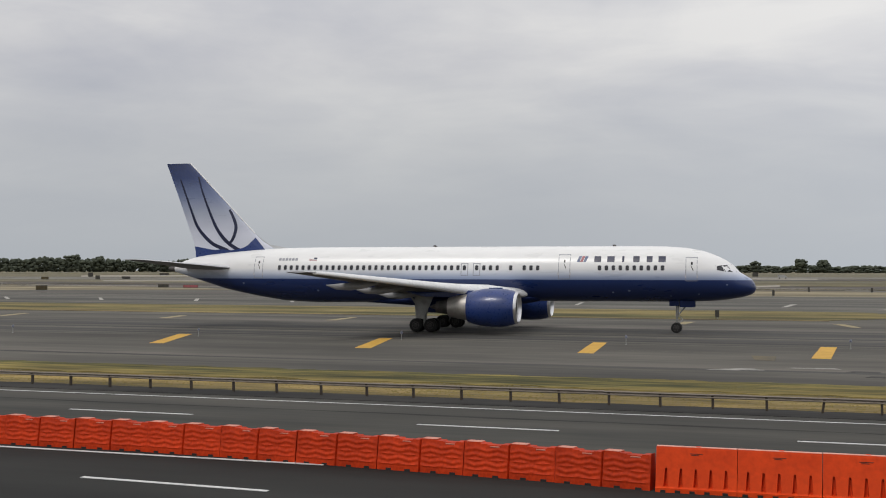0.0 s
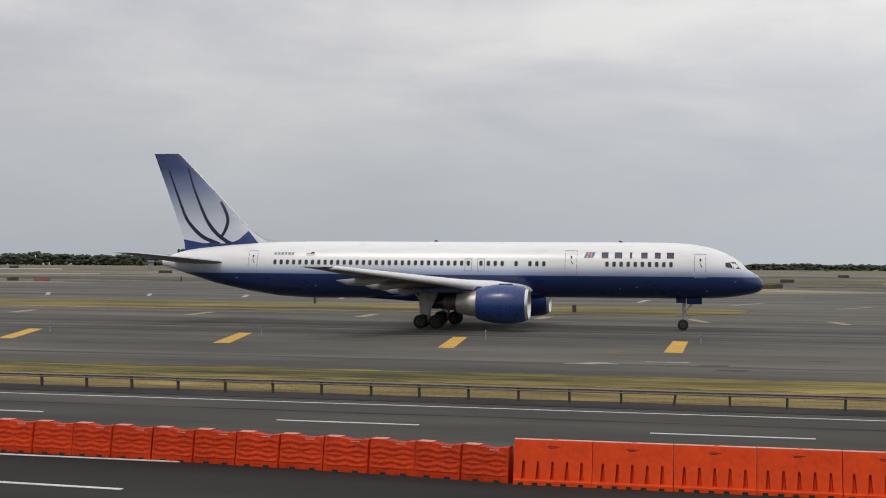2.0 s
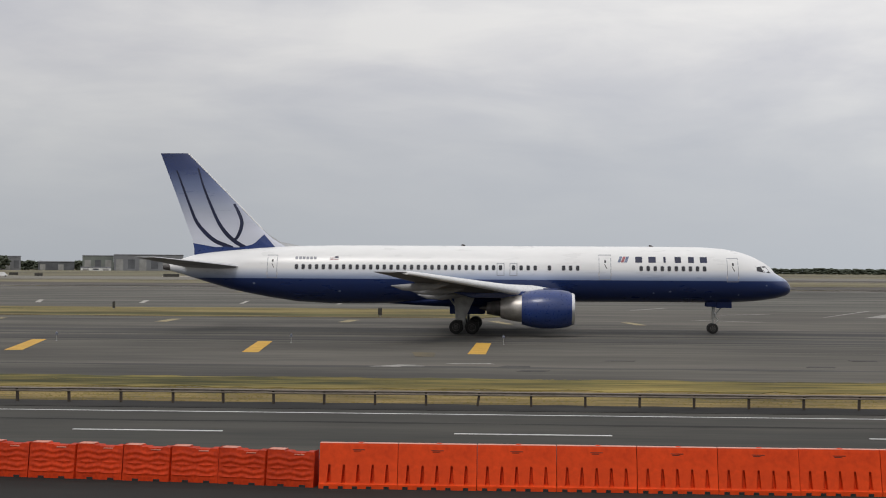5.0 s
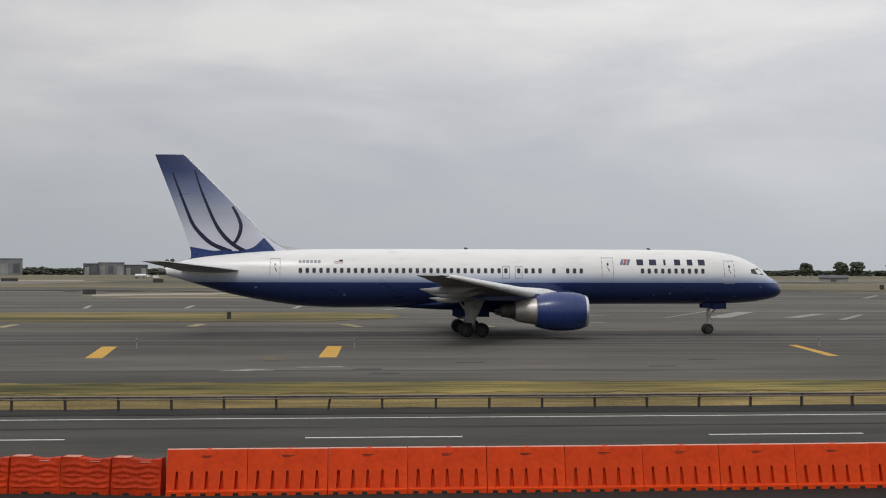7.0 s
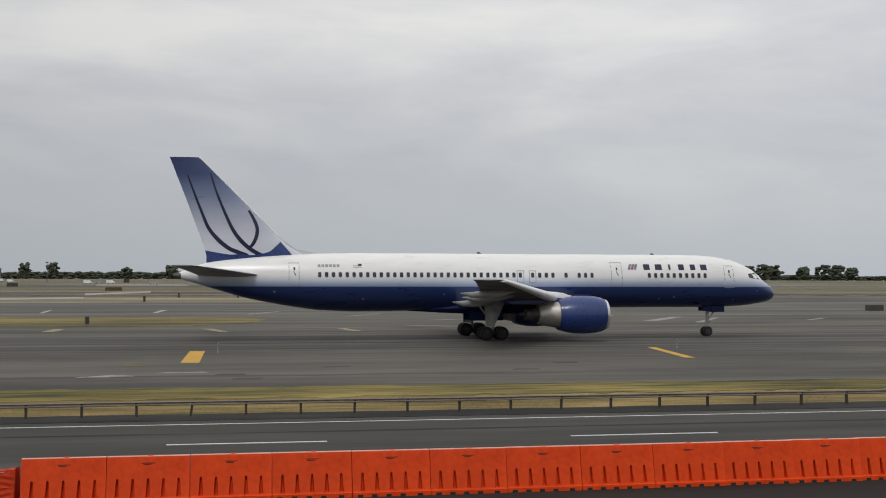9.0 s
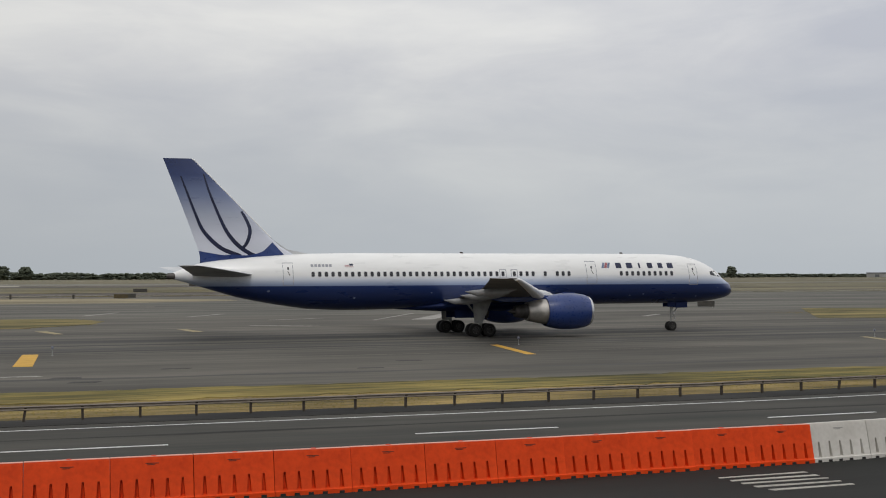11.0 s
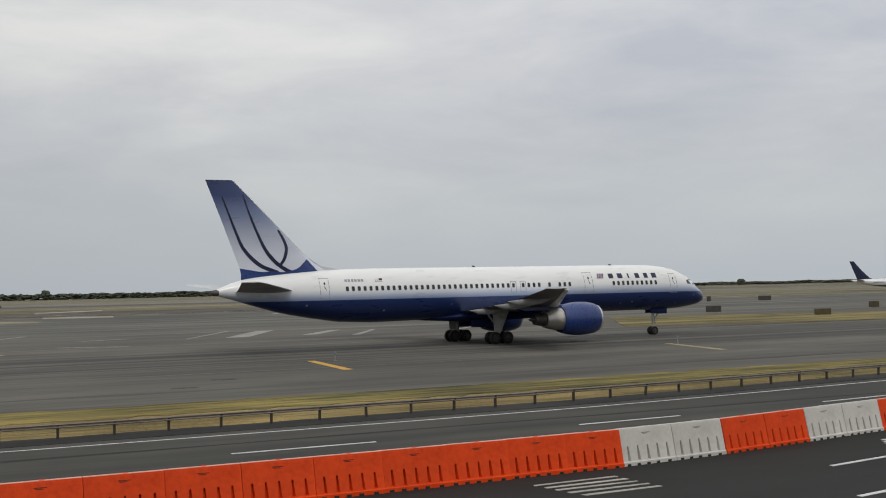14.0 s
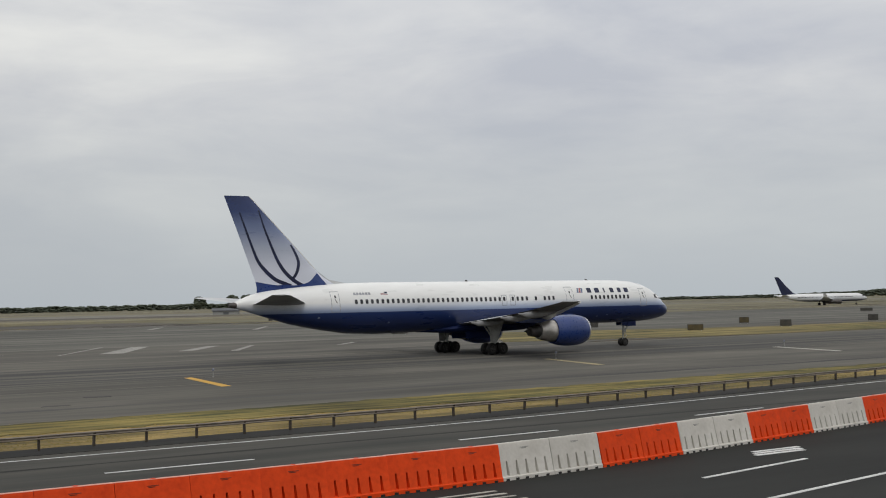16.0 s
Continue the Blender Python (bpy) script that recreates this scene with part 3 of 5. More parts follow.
for x, y in ((-4.9, 66.1),):
    marking("old_marking", [(x, y - 1.6), (x + 1.3, y - 1.6), (x + 1.1, y + 1.7), (x - 0.3, y + 1.7)], M_OLDYELLOW, "faded remains of a yellow marking", worn=0.2, group="faded markings")
for x0, x1, y in ((-6.5, -4.9, 57.6), (-5.6, -4.2, 58.5), (-3.0, -0.6, 59.7), (-6.0, -3.9, 58.0)):
    marking("scuff_mark", [(x0, y), (x1, y + 0.1), (x1 - 0.1, y + 0.5), (x0 + 0.3, y + 0.42)], M_WORN, "pale scuffed patch on the asphalt", worn=0.12, group="pale scuffs")
for x0, y in ((-0.2, 58.3), (17.8, 64.0), (0.5, 55.8), (14.6, 59.6), (5.2, 62.6)):
    marking("tar_patch", [(x0, y), (x0 + 1.3, y - 0.1), (x0 + 1.5, y + 0.5), (x0 + 0.2, y + 0.55)], M_RUBBER, "dark tar patch on the asphalt", worn=0.12, group="tar patches")
for x, y0, y1, lean in ((-62.2, 101.5, 108, -1.8), (-45.2, 102.5, 109.5, -0.7), (-29.6, 104, 110, -0.4), (-13.9, 105.5, 110.5, 0.1), (0.5, 104.0, 110, -1.6), (11.7, 104.2, 109.5, -1.0), (-80.5, 101, 108, -2.4)):
    marking("white_shoulder_bar", [(x - 0.6, y0), (x + 0.3, y0), (x + lean + 0.4, y1), (x + lean - 0.4, y1)], M_TANBAR, "faded tan shoulder bar at the far taxiway edge", worn=0.15, group="far shoulder bars")
for x in (-130.9, -112.9, -95.8, -79.4, -64.5, -49.8, -35.8, -22.3, -7.9):
    lean = 0.047 * x + 0.7
    marking("far_bar", [(x - lean - 0.32, 158.8), (x - lean + 0.32, 158.8), (x + lean + 0.36, 172), (x + lean - 0.32, 172)], M_PALEBAR, "white painted bar on the second taxiway", worn=0.12, group="second taxiway bars")
for (xa, ya), (xb, yb), w in (((32.3, 125), (42.8, 146), 0.34), ((37.4, 124.5), (46.6, 143), 1.1), ((45.6, 124.5), (53.2, 136.5), 0.9), ((49.1, 119.6), (56.8, 133.6), 0.42), ((64, 125), (69, 131), 0.4), ((3.5, 151.8), (7.8, 164), 0.42), ((14.8, 143), (19.9, 152.8), 0.42), ((22.5, 129.5), (27.8, 132.7), 0.8), ((84.4, 253), (95.3, 277), 0.6), ((95.2, 222), (110.4, 251), 0.6), ((18.0, 115.6), (23.1, 112.3), 0.5)):
    marking("chevron_bar", [(xa - w, ya), (xa + w, ya), (xb + w, yb), (xb - w, yb)], M_WORN, "slanted white chevron bar on the taxiway", worn=0.2, group="chevron bars")
for k in range(26):
    x = -150 + 16.5 * k
    marking("runway_bar", [(x, 296 + (k % 3)), (x + 7, 296 + (k % 3)), (x + 7, 299 + (k % 3)), (x, 299 + (k % 3))], M_WORN, "pale painted bar on the far runway", worn=0.4, group="runway bars")

# ---- guard rail ----


def guard_rail():
    root = tagged(new("guard_rail"), "weathered brown-grey steel guard rail on short posts", "guard rail")
    root.location = (0, 41.2, 0.03)
    prof = [(-0.045, 0.36), (-0.065, 0.385), (-0.02, 0.42), (-0.02, 0.445), (-0.065, 0.475), (-0.045, 0.51), (-0.03, 0.51), (-0.045, 0.475), (-0.003, 0.448), (-0.003, 0.418), (-0.045, 0.385), (-0.03, 0.36)]
    s = Shape()
    s.loft([[(0, y, z) for y, z in prof], [(3.64, y - 0.006, z) for y, z in prof]])
    beam = make("rail", s, M_STEEL, root, "long ribbed steel beam")
    first = True
    s = Shape()
    s.box(-0.04, 0.04, 0.0, 0.02, -0.1, 0.49).box(-0.04, -0.028, 0.02, 0.09, -0.1, 0.49).box(0.028, 0.04, 0.02, 0.09, -0.1, 0.49).box(-0.045, 0.045, -0.03, 0.0, 0.39, 0.47)
    post = make("post", s, M_POST, root)
    for k in range(-24, 58):
        x = -0.93 + (1.82 * k if 0 <= k < 15 else 1.742 * k if -6 <= k < 0 else 1.817 * (k + 6) - 10.45 if k < 0 else 25.48 + 1.86 * (k - 14))
        lean = random.uniform(-1.5, 1.5) + (8 if k in (0, 17, 31) else 0)
        m = pose(x, bend(x), 0, random.uniform(-1, 1), lean, 0)
        if first:
            post.matrix_basis, first = m, False
        else:
            share("post", post.data, root, m)
    first = True
    for k in range(-12, 29):
        x = -0.83 + 3.62 * k
        m = pose(x, bend(x), random.uniform(-0.006, 0.006), 0, 0, math.degrees(math.atan2(bend(x + 3.62) - bend(x), 3.62)))
        if first:
            beam.matrix_basis, first = m, False
        else:
            share("rail", beam.data, root, m)
    return root


guard_rail()

# ---- water-filled barriers ----


def row_of(root, name, shape, mat, xs, label=""):
    """The same small part at several places along its thing, on one mesh."""
    one = make(name, shape, mat, root, label, at=pose(xs[0], 0, 0))
    for x in xs[1:]:
        share(name, one.data, root, pose(x, 0, 0), label)


def tall_barrier(name, length, plastic, label, category="barrier"):
    """A sloped plastic road barrier with upright slots in its foot and dark blocks for fork holes under it. Its near
    face looks to -y.
    """
    root = new(name)
    gap = 0.007
    xs = [gap]
    slots = []
    for i in range(5):
        c = length * (i + 0.62) / 5.45 + 0.03
        slots.append(c)
        xs += [c - 0.034, c - 0.023, c + 0.023, c + 0.034]
    xs.append(length - gap)
    s = Shape()
    levels = [(0.29, 0.0), (0.29, 0.09), (0.258, 0.108), (0.250, 0.128), (0.175, 0.47), (0.170, 0.49), (0.155, 0.56), (0.085, 0.885), (0.072, 0.925)]
    k = len(levels)

    def row(x, deep, mid):
        near, far = [], []
        for j, (w, z) in enumerate(levels):
            cut = 0.14 * deep * (0.55 + 0.45 * (5 - j) / 3) if 3 <= j <= 4 else 0
            xx = x if mid is None else mid + (x - mid) * (1.45 if j <= 3 else 0.7)
            near.append((xx, -(w - cut), z))
            far.append((xx, w, z))
        return near + far[::-1]

    rings = []
    for i, x in enumerate(xs):
        deep = 1 if 0 < i < len(xs) - 1 and (i - 1) % 4 in (1, 2) else 0
        rings.append(row(x, deep, slots[(i - 1) // 4] if 0 < i < len(xs) - 1 else None))
    s.loft(rings)
    make("shell", s, plastic, root)
    # openings aren't cut: solid blocks carry their shade as colour
    row_of(root, "fork_hole", Shape().box(-0.055, 0.055, -0.300, -0.20, 0.0, 0.055), M_HOLESHADE, [length * f for f in (0.1, 0.28, 0.46, 0.64, 0.86)], "shade-dark block for a fork opening at the foot")
    s = Shape()
    s.box(gap, length - gap, -0.066, 0.066, 0.923, 0.936, cut=0.005)
    make("top_edge", s, M_TOPS[plastic.name], root, "sun-bleached pale top edge")
    row_of(root, "filler_cap", Shape().box(-0.05, 0.05, -0.05, 0.05, 0.93, 0.946, cut=0.006), plastic, [length * 0.52])
    s = Shape()
    for z, a, b in ((0.80, 0.42, 0.58), (0.772, 0.44, 0.53)):
        s.box(length * a, length * b, -0.0935 - (0.88 - z) * 0.206, -0.08, z - 0.008, z + 0.008)
    make("moulded_mark", s, M_MOULD if plastic is M_ORANGE else M_STRUT, root, "dark moulded mark, unreadable")
    return tagged(root, label, category, "road barriers")


M_BLEACH = material("bleached_orange_edge", (0.56, 0.20, 0.13), (0.72, 0.40, 0.32), 2, 0.6, fine=0.5)
M_BLEACHLOW = material("faded_orange_edge", (0.50, 0.15, 0.09), (0.68, 0.32, 0.24), 2, 0.6, fine=0.5)
M_MOULD = material("moulded_shadow_mark", (0.10, 0.02, 0.008), (0.16, 0.035, 0.015), 2, 0.7)
M_TOPS = {"orange_plastic": M_BLEACH, "white_plastic": M_WHITEPLASTIC}


def low_barrier(length):
    """A lower barrier with chevron ridges on its face and a stepped top."""
    root = new("chevron_barrier")
    nx, nz, high = 80, 30, 0.76
    s = Shape()
    vs, fs = [], []

    def bulge(u, z):
        half = abs((u * 4) % 1 - 0.5) * 2
        if z < 0.13 or z > 0.66:
            return 0.0
        ph = (z + 0.055 * half * (1 if z > 0.40 else -1)) / 0.125
        r = 0.5 + 0.5 * math.cos(2 * math.pi * ph)
        side = min(1, min(u, 1 - u) / 0.05)
        mid = min(1, abs(u - 0.5) / 0.035)
        return 0.024 * r ** 1.2 * side * mid

    for j in range(nz + 1):
        z = high * j / nz
        for i in range(nx + 1):
            u = i / nx
            x = 0.01 + (length - 0.02) * u
            w = 0.25 if z < 0.10 else 0.25 - 0.10 * (z - 0.10) / 0.66
            groove = 0.06 if abs(u - 0.5) < 0.010 else 0
            zz = z
            if j >= nz - 1:
                t = (u * 2) % 1
                zz = z - (0.0 if t < 0.36 else 0.03 if t < 0.52 else 0.055 if t < 0.82 else 0.03)
            vs.append((x, -(w + bulge(u, z) - groove), zz))
    for j in range(nz):
        for i in range(nx):
            q = j * (nx + 1) + i
            fs.append((q, q + 1, q + nx + 2, q + nx + 1))
    n = len(vs)
    top = nz * (nx + 1)
    for i in range(nx + 1):
        x, y, z = vs[top + i]
        vs.append((x, 0.13, z))
    for i in range(nx):
        fs.append((top + i, top + i + 1, n + i + 1, n + i))
    b = len(vs)
    vs += [(0.01, 0.25, 0), (length - 0.01, 0.25, 0)]
    fs.append(tuple([n + i for i in range(nx + 1)] + [b + 1, b]))
    fs.append(tuple([j * (nx + 1) for j in range(nz, -1, -1)] + [b, n]))
    fs.append(tuple([j * (nx + 1) + nx for j in range(nz + 1)] + [n + nx, b + 1]))
    s.add(vs, fs)
    make("shell", s, M_ORANGE_LOW, root, smooth=50)
    # again uncut, the openings' shade is the blocks' dark colour
    row_of(root, "fork_hole", Shape().box(-0.07, 0.07, -0.256, -0.2, 0.0, 0.05), M_HOLESHADE, [length * c for c in (0.14, 0.36, 0.66, 0.88)], "shade-dark block for a fork opening at the foot")
    row_of(root, "top_edge", Shape().box(0, length * 0.16, -0.148, 0.12, high - 0.004, high + 0.008, cut=0.004), M_BLEACHLOW, [length * 0.02, length * 0.52], "sun-bleached pale top step")
    row_of(root, "step_edge", Shape().box(0, length * 0.10, -0.185, -0.15, 0.665, 0.688, cut=0.004), M_BLEACHLOW, [length * 0.29, length * 0.79], "sun-bleached pale step")
    return tagged(root, "low red-orange plastic barrier with embossed chevron ridges", "barrier", "chevron barriers")


master = low_barrier(2.17)
x = -3.97
for k in range(12):
    x -= 2.17
    ang = math.degrees(math.atan2(line_y(x + 2.17) - line_y(x), 2.17)) + random.uniform(-0.7, 0.7)
    m = pose(x, line_y(x), 0.02, 0, 0, ang)
    if k == 0:
        master.matrix_basis = m
    else:
        copy_thing(master, m)
orange = tall_barrier("orange_barrier", 1.675, M_ORANGE, "orange plastic water-filled barrier with slotted foot")
x = -3.93
for k in range(13):
    m = pose(x, line_y(x) + random.uniform(-0.015, 0.015), 0.02, 0, 0, random.uniform(-0.5, 0.5))
    if k == 0:
        orange.matrix_basis = m
    else:
        copy_thing(orange, m)
    x += 1.675
white = tall_barrier("white_barrier", 1.81, M_WHITEPLASTIC, "scuffed white plastic water-filled barrier with slotted foot")
red = tall_barrier("orange_barrier", 1.81, M_ORANGE, "orange plastic water-filled barrier between white ones")
first = {"w": True, "r": True}
x = 17.82
for k in range(14):
    kind, thing = ("w", white) if (k // 2) % 2 == 0 else ("r", red)
    ang = math.degrees(math.atan2(line_y(x + 1.81) - line_y(x), 1.81))
    m = pose(x, line_y(x), 0.02, 0, 0, ang + random.uniform(-0.5, 0.5))
    if first[kind]:
        thing.matrix_basis, first[kind] = m, False
    else:
        copy_thing(thing, m)
    x += 1.81 * math.cos(math.radians(ang))

# ---- taxiway edge lights ----


def edge_light():
    root = new("taxiway_edge_light")
    s = Shape()
    s.tube((0, 0, 0.02), (0, 0, 0.04), 0.07, 0.06, 10).tube((0, 0, 0.05), (0, 0, 0.42), 0.022, 0.022, 8)
    make("stem", s, M_STRUT, root, smooth=40)
    s = Shape()
    s.tube((0, 0, 0.42), (0, 0, 0.50), 0.075, 0.085, 10).tube((0, 0, 0.50), (0, 0, 0.60), 0.08, 0.035, 10)
    make("lamp_head", s, M_BLUELAMP, root, "unlit blue glass lamp head", smooth=40)
    return tagged(root, "short unlit blue taxiway edge light on a stem", "airfield light", "edge lights")


light = edge_light()
for k, (x, y) in enumerate(((-42.9, 74.4), (-28.2, 75.2), (-13.3, 75.1), (-0.1, 75.3), (29.6, 76.0), (58.2, 76.5), (-58, 74), (84.2, 76.8))):
    m = pose(x, y, 0.02)
    if k == 0:
        light.matrix_basis = m
    else:
        copy_thing(light, m)

# ---- airfield signs ----


def sign(name, width, height, face, label):
    root = new(name)
    s = Shape()
    s.box(-width / 2, width / 2, -0.14, 0.14, 0.18, 0.18 + height, cut=0.03)
    make("housing", s, M_SIGNBOX, root)
    s = Shape()
    n = max(2, round(width / 0.8))
    for i in range(n):
        a = -width / 2 + 0.06 + (width - 0.12) * i / n
        s.box(a + 0.02, a + (width - 0.12) / n - 0.02, -0.155, -0.13, 0.24, 0.12 + height)
    make("panel", s, face, root, "dull back panel of the sign")
    for sx in (-1, 1):
        s = Shape()
        s.tube((sx * width * 0.36, 0, 0), (sx * width * 0.36, 0, 0.2), 0.04, 0.04, 8)
        make("leg", s, M_STRUT, root)
    return tagged(root, label, "airfield sign")


for name, x, y, rz, w, h, face, label in (
    ("airfield_sign", 120.3, 149.0, 35, 2.3, 0.95, M_SIGNBOX, "dark back of a low airfield sign"),
    ("airfield_sign", 200.5, 229, 40, 3.0, 1.1, M_SIGNBOX, "dark low airfield sign on the far edge"),
    ("airfield_sign", 115.1, 120.4, 38, 2.1, 0.8, M_SIGNYEL, "faded yellow-brown low airfield sign"),
    ("airfield_sign", 149.3, 144.7, 42, 1.6, 0.95, M_SIGNYEL, "narrow yellow-brown low airfield sign"),
    ("airfield_sign", 135.2, 122.9, 44, 1.6, 0.95, M_SIGNBOX, "grey-brown low airfield sign on grass"),
    ("airfield_sign", 167.8, 133.6, 46, 1.6, 1.0, M_SIGNBOX, "dark grey low airfield sign on grass"),
    ("airfield_sign", 257.5, 207, 46, 3.0, 0.75, M_SIGNBOX, "long black low airfield sign"),
    ("airfield_sign", 88.4, 153.5, 28, 2.4, 0.8, M_SIGNBOX, "dark low airfield sign beyond the taxiway"),
    ("airfield_sign", -53.8, 250, -12, 2.6, 1.0, M_SIGNBOX, "black low airfield sign on pale concrete"),
    ("airfield_sign", -162.7, 264.8, -28, 2.6, 0.8, M_SIGNBOX, "black low airfield sign far off"),
    ("airfield_sign", -32.5, 390, -5, 5.0, 1.1, M_SIGNYEL, "long brown sign board in the field"),
    ("marker_post", -12.2, 118.0, 62, 0.45, 0.7, M_SIGNBOX, "small black marker board on the grass island"),
    ("marker_post", -43.3, 132.6, 70, 0.4, 0.75, M_SIGNBOX, "small black marker board on the grass edge"),
    ("marker_post", -13.2, 222, 70, 0.7, 1.0, M_SIGNBOX, "small black marker board on concrete"),
    ("marker_board", -154.7, 264.3, -26, 3.6, 0.7, M_RED, "low muted red marker board far off"),
    ("marker_post", -8.6, 265, 70, 0.6, 1.0, M_SIGNBOX, "small black marker board on the sandy strip"),
    ("marker_post", 3.8, 264, 70, 0.6, 0.9, M_SIGNBOX, "small black marker board on the sandy strip"),
    ("airfield_sign", 13.4, 265, 5, 3.0, 0.9, M_SIGNYEL, "faded yellow-brown low sign on the sandy strip"),
    ("airfield_sign", 16.0, 271, 5, 1.6, 0.9, M_SIGNBOX, "dark low airfield sign on the sandy strip"),
    ("airfield_sign", 24.4, 373, 8, 4.0, 1.0, M_SIGNBOX, "dark low airfield sign beside the runway"),
    ("airfield_sign", 64.0, 592, 8, 5.0, 1.2, M_SIGNBOX, "dark low sign board far across the field"),
    ("marker_post", 146.5, 330, 25, 1.2, 1.3, M_SIGNBOX, "small dark marker board far off"),
    ("marker_post", 188.8, 235.5, 38, 1.0, 1.2, M_SIGNBOX, "small dark marker board beside the far sign"),
    ("airfield_sign", -166.6, 222, -36, 2.4, 1.0, M_SIGNYEL, "brown low airfield sign on dry grass"),
    ("airfield_sign", -329.5, 503, -33, 4.0, 1.2, M_SIGNBOX, "black low sign board far off"),
    ("marker_post", -322, 469, -34, 2.0, 1.8, M_SIGNBOX, "dark marker board far off"),
    ("airfield_sign", -342, 458, -36, 3.2, 1.2, M_SIGNYEL, "brown low sign board far off"),
    ("marker_post", -448, 645, -34, 3.0, 2.6, M_SIGNBOX, "dark equipment box far off"),
    ("airfield_sign", -508, 828, -31, 7.0, 1.8, M_SIGNBOX, "long dark sign board far off"),
    ("airfield_sign", -239.5, 515, -25, 6.0, 1.2, M_SIGNBOX, "long dark sign board on pale concrete"),
    ("airfield_sign", -286.5, 695, -22, 5.0, 1.5, M_SIGNBOX, "long dark sign board far off"),
    ("airfield_sign", -242, 619, -21, 4.0, 1.6, M_SIGNBOX, "dark sign board far off"),
    ("airfield_sign", -87.4, 545, -9, 4.5, 1.6, M_SIGNBOX, "dark sign board across the field"),
    ("airfield_sign", -172, 618, -15, 8.0, 1.5, M_SIGNBOX, "long dark sign board across the field"),
    ("marker_post", -66, 900, -4, 4.0, 3.0, M_SIGNBOX, "dark equipment box far across the field"),
    ("marker_post", -135, 300, 70, 1.2, 1.0, M_SIGNBOX, "small dark marker board by the runway"),
):
    sign(name, w, h, face, label).matrix_basis = pose(x, y, 0.02, 0, 0, -rz)

# ---- grass ----


def tufts(name, x0, x1, y0, y1, count, tall, label):
    """Many small tufts of three crossed blades, in one object."""
    s = Shape()
    for _ in range(count):
        x, y = random.uniform(x0, x1), random.uniform(y0, y1)
        d = noise.noise((x * 0.11, y * 0.35, 3.1)) + 0.5 * noise.noise((x * 0.5, y * 0.9, 7.7))
        if d < -0.35 and random.random() < 0.6:
            continue
        h = tall * (0.55 + 0.5 * max(0, d + 0.3)) * random.uniform(0.6, 1.3)
        for b in range(3):
            a = random.uniform(-1.1, 1.1)
            r = random.uniform(0.02, 0.06)
            lean = random.uniform(1.2, 3.0) * h
            lx, ly = -math.sin(a) * lean, math.cos(a) * lean
            s.add([(x - r * math.cos(a), y - r * math.sin(a), 0.0), (x + r * math.cos(a), y + r * math.sin(a), 0.0), (x + lx, y + ly, h)], [(0, 1, 2)])
    me = bpy.data.meshes.new(name)
    me.from_pydata(s.v, [], s.f)
    me.materials.append(M_BLADE)
    return tagged(new(name, me), label, "grass", kind="stuff")


tufts("grass", -48, 92, 41.85, 51.7, 26000, 0.042, "yellowed dry grass tufts in the strip behind the rail")
tufts("grass", -110, 4, 116.8, 141.6, 14000, 0.055, "yellow-green grass on the taxiway island")
tufts("grass", 84, 200, 108, 134, 12000, 0.055, "dry grass round the airfield signs")

# ---- airliner ----


def section(x, top, bot, half, k=28):
    cz, hz = (top + bot) / 2, (top - bot) / 2
    return [(x, half * math.cos(2 * math.pi * i / k), cz + hz * math.sin(2 * math.pi * i / k)) for i in range(k)]


FUSE = [(0.0, 3.44, 3.26, 0.08), (-0.10, 3.72, 3.03, 0.40), (-0.35, 4.02, 2.86, 0.70), (-0.75, 4.27, 2.73, 0.98), (-1.15, 4.52, 2.64, 1.16), (-1.55, 4.98, 2.57, 1.28), (-2.05, 5.34, 2.49, 1.42), (-2.7, 5.68, 2.42, 1.55), (-3.3, 5.92, 2.38, 1.65),
        (-3.9, 6.10, 2.35, 1.73), (-5.0, 6.30, 2.32, 1.82), (-6.5, 6.41, 2.30, 1.87), (-9.0, 6.44, 2.30, 1.88), (-16.0, 6.44, 2.28, 1.88), (-24.0, 6.44, 2.2, 1.88), (-31.0, 6.44, 2.06, 1.88), (-34.0, 6.43, 2.03, 1.88), (-36.8, 6.38, 2.16, 1.82),
        (-39.2, 6.27, 2.52, 1.62), (-40.7, 6.16, 2.80, 1.42), (-42.1, 6.02, 3.10, 1.20), (-43.4, 5.88, 3.48, 0.98), (-44.6, 5.70, 3.84, 0.76), (-45.6, 5.42, 4.15, 0.52), (-46.5, 5.06, 4.40, 0.30), (-46.9, 4.90, 4.52, 0.16)]


def fuse_at(x):
    """Top, bottom and half width of the body at a station."""
    for (xa, *a), (xb, *b) in zip(FUSE, FUSE[1:]):
        if xb <= x <= xa:
            t = (xa - x) / (xa - xb)
            return [p + (q - p) * t for p, q in zip(a, b)]
    return FUSE[-1][1:]


def skin_y(x, z):
    """Half width of the skin at a station and height."""
    top, bot, half = fuse_at(x)
    cz, hz = (top + bot) / 2, (top - bot) / 2
    return half * math.sqrt(max(0.0, 1 - ((z - cz) / hz) ** 2))


def decal(shape, pts, side=-1, proud=0.006, thick=0.02, slot=0):
    """A thin raised panel that follows the skin; pts are (station, height)."""
    n = len(pts)
    out = [(x, side * (skin_y(x, z) + proud), z) for x, z in pts]
    inn = [(x, side * (skin_y(x, z) - thick), z) for x, z in pts]
    shape.add(out + inn, [tuple(range(n))] + [(i, (i + 1) % n, n + (i + 1) % n, n + i) for i in range(n)], slot)
    return shape


def rounded(x, z, w, h, r=0.35, k=3):
    r *= w
    pts = []
    for cx, cz, a0 in ((w / 2 - r, h / 2 - r, 0), (-w / 2 + r, h / 2 - r, 90), (-w / 2 + r, -h / 2 + r, 180), (w / 2 - r, -h / 2 + r, 270)):
        pts += [(x + cx + r * math.cos(radians(a0 + 90 * i / k)), z + cz + r * math.sin(radians(a0 + 90 * i / k))) for i in range(k + 1)]
    return pts


